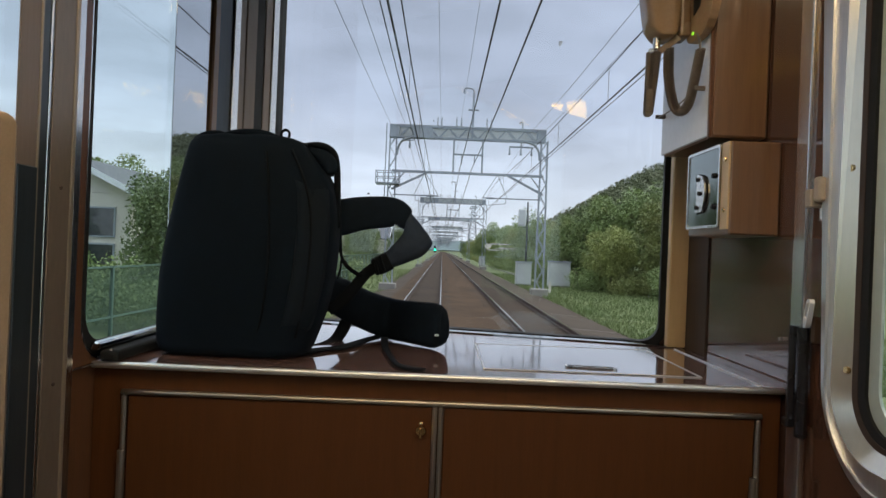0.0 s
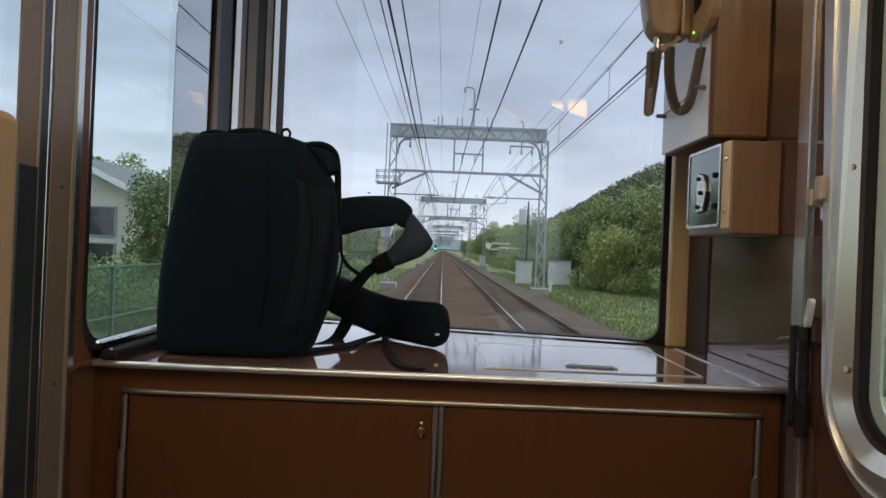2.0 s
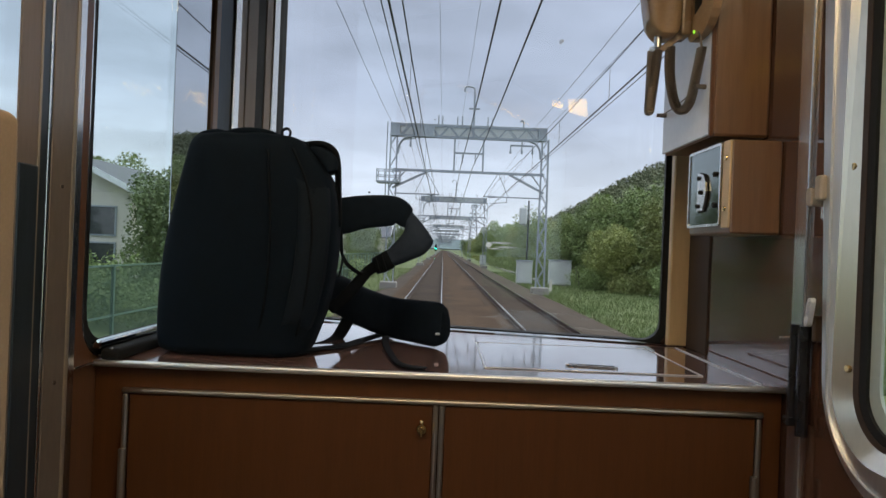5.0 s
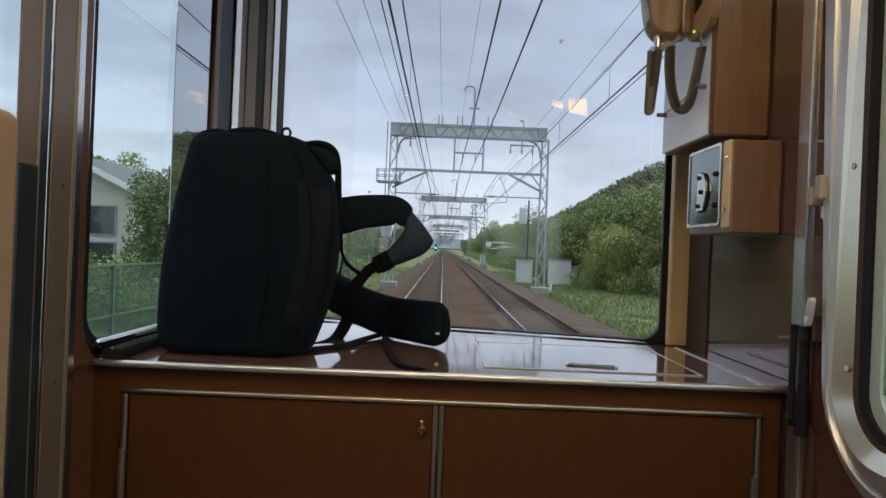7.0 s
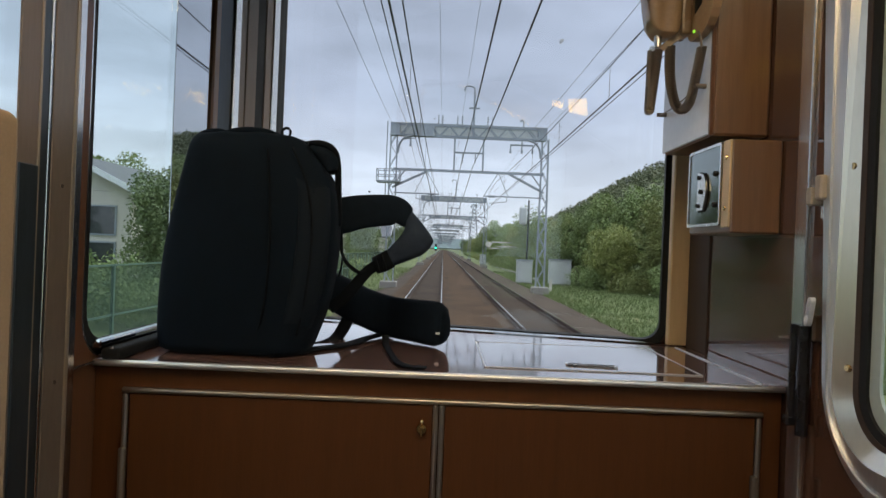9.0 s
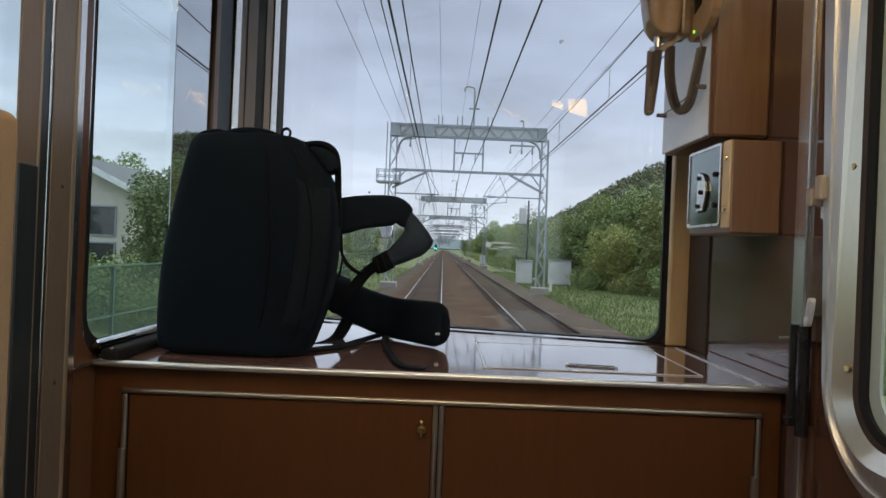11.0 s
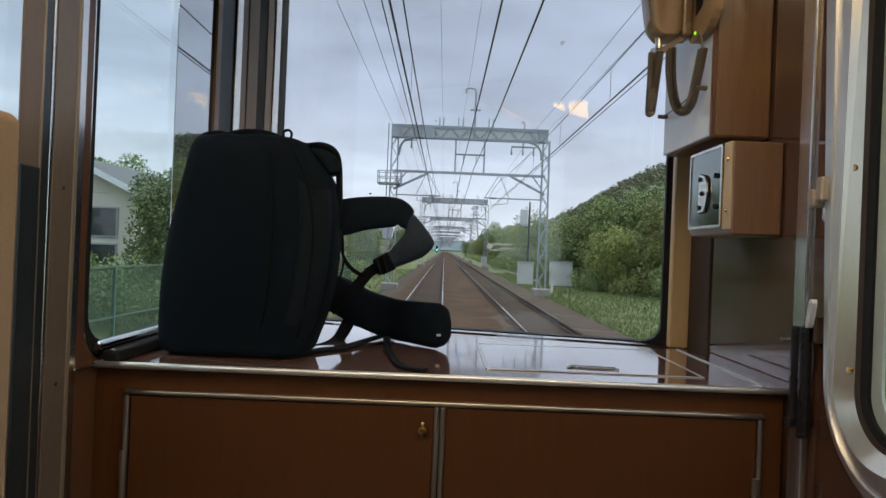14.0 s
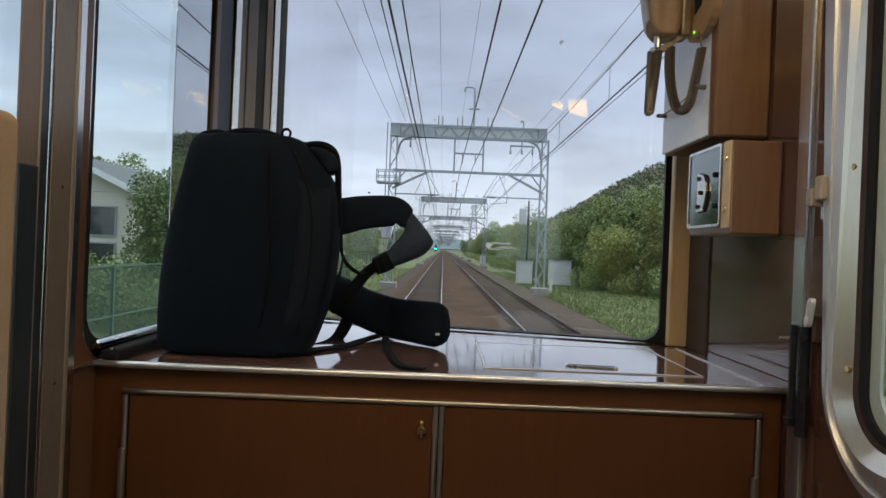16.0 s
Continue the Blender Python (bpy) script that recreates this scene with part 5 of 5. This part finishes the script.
# grass on the verges
vs, fs = [], []
for _ in range(60000):
    if rng.random() < 0.78:
        x, y = 6.0 + 10.0 * rng.random() ** 1.3, 13 + 65 * rng.random() ** 1.6
    else:
        x, y = -3.3 - 5.0 * rng.random(), 10 + 70 * rng.random() ** 1.5
    a, h, w = rng.random() * 6.28, 0.08 + 0.22 * rng.random() ** 1.5, 0.012 + 0.018 * rng.random()
    lean = rng.normal(size=2) * 0.10
    k = len(vs)
    z = -0.48
    vs += [(x - w * math.cos(a), y - w * math.sin(a), z), (x + w * math.cos(a), y + w * math.sin(a), z), (x + lean[0], y + lean[1], z + h)]
    fs.append((k, k + 1, k + 2))
me = bpy.data.meshes.new("grass")
me.from_pydata(vs, [], fs)
me.materials.append(BLADE)
tagged(new("grass", me), "rough green and straw-coloured grass on the verges", "grass", kind="stuff")


# ---- houses and fence on the near side ----
def house(at, turn, wide, deep, high, label):
    h = thing("house", (*at, G, 0, 0, turn), label, "house", "houses beside the line")
    m = pose(*at, G, 0, 0, turn)
    part("wall", slab((-wide / 2, -deep / 2, -0.2), (wide / 2, deep / 2, high), 0.02, m), PLASTER, h, "pale plaster walls")
    bm = bmesh.new()
    o, t = 0.55, 0.16
    tip = high + deep * 0.24
    for s in (-1, 1):
        pts = [(-wide / 2 - o, s * (deep / 2 + o), high - o * 0.24), (wide / 2 + o, s * (deep / 2 + o), high - o * 0.24), (wide / 2 + o, 0, tip + 0.13), (-wide / 2 - o, 0, tip + 0.13)]
        lo = [bm.verts.new(m @ Vector(p)) for p in pts]
        hi = [bm.verts.new(m @ (Vector(p) + Vector((0, 0, t)))) for p in pts]
        bm.faces.new(hi)
        bm.faces.new(lo[::-1])
        for j in range(4):
            bm.faces.new((lo[j], lo[(j + 1) % 4], hi[(j + 1) % 4], hi[j]))
    bmesh.ops.recalc_face_normals(bm, faces=bm.faces)
    part("roof", bm, ROOF, h, "grey tiled gable roof")
    bm = bmesh.new()
    for s in (-1, 1):
        pts = [(s * wide / 2, -deep / 2, high), (s * wide / 2, deep / 2, high), (s * wide / 2, 0, tip)]
        bm.faces.new([bm.verts.new(m @ Vector(p)) for p in pts])
    part("gable", bm, PLASTER, h)
    for sx in (-1, 1):
        bm = bmesh.new()
        for sy in (-1, 1):
            beam(bm, m @ Vector((sx * (wide / 2 + o + 0.02), sy * (deep / 2 + o), high - o * 0.24 + 0.05)), m @ Vector((sx * (wide / 2 + o + 0.02), 0, tip + 0.18)), 0.05, 0.24)
        part("fascia", bm, PAINT, h, "white gable board")
    for face in ((0, -1), (1, 0), (-1, 0)):
        for fx in (-0.24, 0.22):
            for z in ((1.0, high - 1.9) if high > 4 else (1.1,)):
                if face[1]:
                    lo, hi = (fx * wide - 0.8, -deep / 2 - 0.03, z), (fx * wide + 0.8, -deep / 2 + 0.05, z + 1.2)
                    rm = m @ Matrix.Translation((0, -deep / 2 - 0.06, 0))
                    a0, a1 = lo[0], hi[0]
                else:
                    e = face[0] * wide / 2
                    lo, hi = (e - 0.04, fx * deep - 0.75, z), (e + 0.04, fx * deep + 0.75, z + 1.2)
                    rm = m @ Matrix(((0, 1, 0, e + face[0] * 0.03 - 0.035), (1, 0, 0, 0), (0, 0, 1, 0), (0, 0, 0, 1)))
                    a0, a1 = lo[1], hi[1]
                w = part("window", slab(lo, hi, 0.01, m), DARKGLASS, h, "dark window")
                part("window_frame", ring(loop_points(a0 - 0.07, a1 + 0.07, lo[2] - 0.07, hi[2] + 0.07, 0, 1), loop_points(a0, a1, lo[2], hi[2], 0, 1), 0, 0.07, rm), GALV, w)
    return h


house((-16.6, 33.0), 90, 8.0, 5.6, 4.5, "pale two-storey house with a grey gable roof")
house((-14.0, 92), 4, 9.0, 7.0, 4.3, "cream house with a grey roof beside the line")
house((-15.5, 128), 0, 10.0, 8.0, 4.3, "cream house with a grey roof beside the line")
house((-30.0, 52), 10, 9.0, 7.5, 4.3, "pale two-storey house with a grey gable roof")

fence = thing("fence", (-6.3, 10, G), "green mesh fence on thin posts along the line", "fence")
for i in range(52):
    part("post", slab((-6.33, -9.03 + i * 2.4, G - 0.1), (-6.27, -8.97 + i * 2.4, G + 2.0)), FENCE, fence)
for z in (0.12, 1.0, 1.96):
    part("rail", slab((-6.32, -9, G + z), (-6.28, 113.4, G + z + 0.035)), FENCE, fence)
part("net", slab((-6.303, -9, G + 0.13), (-6.297, 113.4, G + 1.96)), NET, fence, "fine green netting")

# ---- signal and line-side cabinets ----
sig = thing("railway_signal", (-2.5, 226, -0.7), "green railway colour-light signal on a post", "signal")
part("post", rod(bmesh.new(), (-2.5, 226, -0.8), (-2.5, 226, 4.2), 0.09, 0.07, 8), GALV, sig)
part("head", slab((-2.85, 225.9, 1.3), (-2.15, 226.2, 3.6), 0.1), RUBBER, sig)
part("light", rod(bmesh.new(), (-2.5, 225.9, 2.2), (-2.5, 225.8, 2.2), 0.28, 0.28, 14), GREEN_SIGNAL, sig, "lit green lamp")

def relay_cabinet(x0, x1, y, high, text, doors):
    c = thing("relay_cabinet", ((x0 + x1) / 2, y, G), text, "cabinet", "relay cabinets")
    part("case", slab((x0, y - 0.4, G + 0.1), (x1, y + 0.4, G + high), 0.03), CABINET, c)
    part("roof", slab((x0 - 0.07, y - 0.5, G + high), (x1 + 0.07, y + 0.5, G + high + 0.07), 0.02), GALV, c)
    part("plinth", slab((x0 - 0.05, y - 0.45, G - 0.2), (x1 + 0.05, y + 0.45, G + 0.1)), CONCRETE, c)
    w = (x1 - x0 - 0.06) / doors
    for k in range(doors):
        a = x0 + 0.03 + w * k
        d = part("door", slab((a + 0.01, y - 0.425, G + 0.16), (a + w - 0.01, y - 0.4, G + high - 0.06), 0.01), CABINET, c)
        part("handle", slab((a + w - 0.10, y - 0.45, G + high * 0.5), (a + w - 0.06, y - 0.425, G + high * 0.5 + 0.16), 0.005), GALV, d)
    return c


relay_cabinet(5.95, 7.15, 52.5, 1.85, "pale grey line-side relay cabinet with two doors", 2)
relay_cabinet(8.45, 10.15, 52.0, 2.0, "wide white relay cabinet beside the portal leg", 3)
relay_cabinet(6.7, 7.7, 118, 1.7, "pale grey line-side relay cabinet with two doors", 2)
pole = thing("speaker_pole", (7.1, 55.5, G), "dark steel pole carrying a pale boxy loudspeaker", "pole")
part("post", rod(bmesh.new(), (7.1, 55.5, G - 0.1), (7.1, 55.5, G + 6.9), 0.09, 0.07, 10), WIRE, pole)
part("speaker", slab((6.33, 55.3, G + 4.85), (6.99, 55.75, G + 6.35), 0.18, segs=4), CABINET, pole, "pale grey rounded housing")
part("arm", beam(bmesh.new(), (6.7, 55.5, G + 4.8), (7.1, 55.5, G + 4.7), 0.06), WIRE, pole)
mark = thing("marker_post", (7.1, 42.8, G), "short white concrete marker post on the gravel", "post")
part("stone", slab((7.02, 42.7, G - 0.1), (7.18, 42.86, G + 0.8), 0.02), PLASTER, mark)
trough = thing("cable_trough", (7.3, 60, G), "pale concrete cable trough running beside the ballast", "trough")
part("channel", slab((8.3, 58, G - 0.1), (8.7, 150, G + 0.14), 0.01), CONCRETE, trough)

# steel pylon beyond the trees
pyl = thing("pylon", (12.0, 265, G), "tall grey lattice power pylon", "pylon")
bm = bmesh.new()
for sx in (-1, 1):
    for sy in (-1, 1):
        beam(bm, (12 + sx * 2.2, 265 + sy * 2.2, G), (12 + sx * 0.45, 265 + sy * 0.45, 20.5), 0.18)
for i in range(14):
    t0, t1 = i / 14, (i + 1) / 14
    w0, w1 = 2.2 - 1.75 * t0, 2.2 - 1.75 * t1
    z0, z1 = G + (20.5 - G) * t0, G + (20.5 - G) * t1
    for sy in (-1, 1):
        beam(bm, (12 - w0, 265 + sy * w0, z0), (12 + w1, 265 + sy * w1, z1), 0.11)
        beam(bm, (12 + w0, 265 + sy * w0, z0), (12 - w1, 265 + sy * w1, z1), 0.11)
part("tower", bm, GALV, pyl)
for z, w in ((14.0, 2.2), (16.8, 2.0), (19.4, 1.7)):
    bm = bmesh.new()
    beam(bm, (12 - w, 265, z), (12 + w, 265, z), 0.2)
    beam(bm, (12 - w, 265, z), (12, 265, z + 1.2), 0.12)
    beam(bm, (12 + w, 265, z), (12, 265, z + 1.2), 0.12)
    part("crossarm", bm, GALV, pyl)
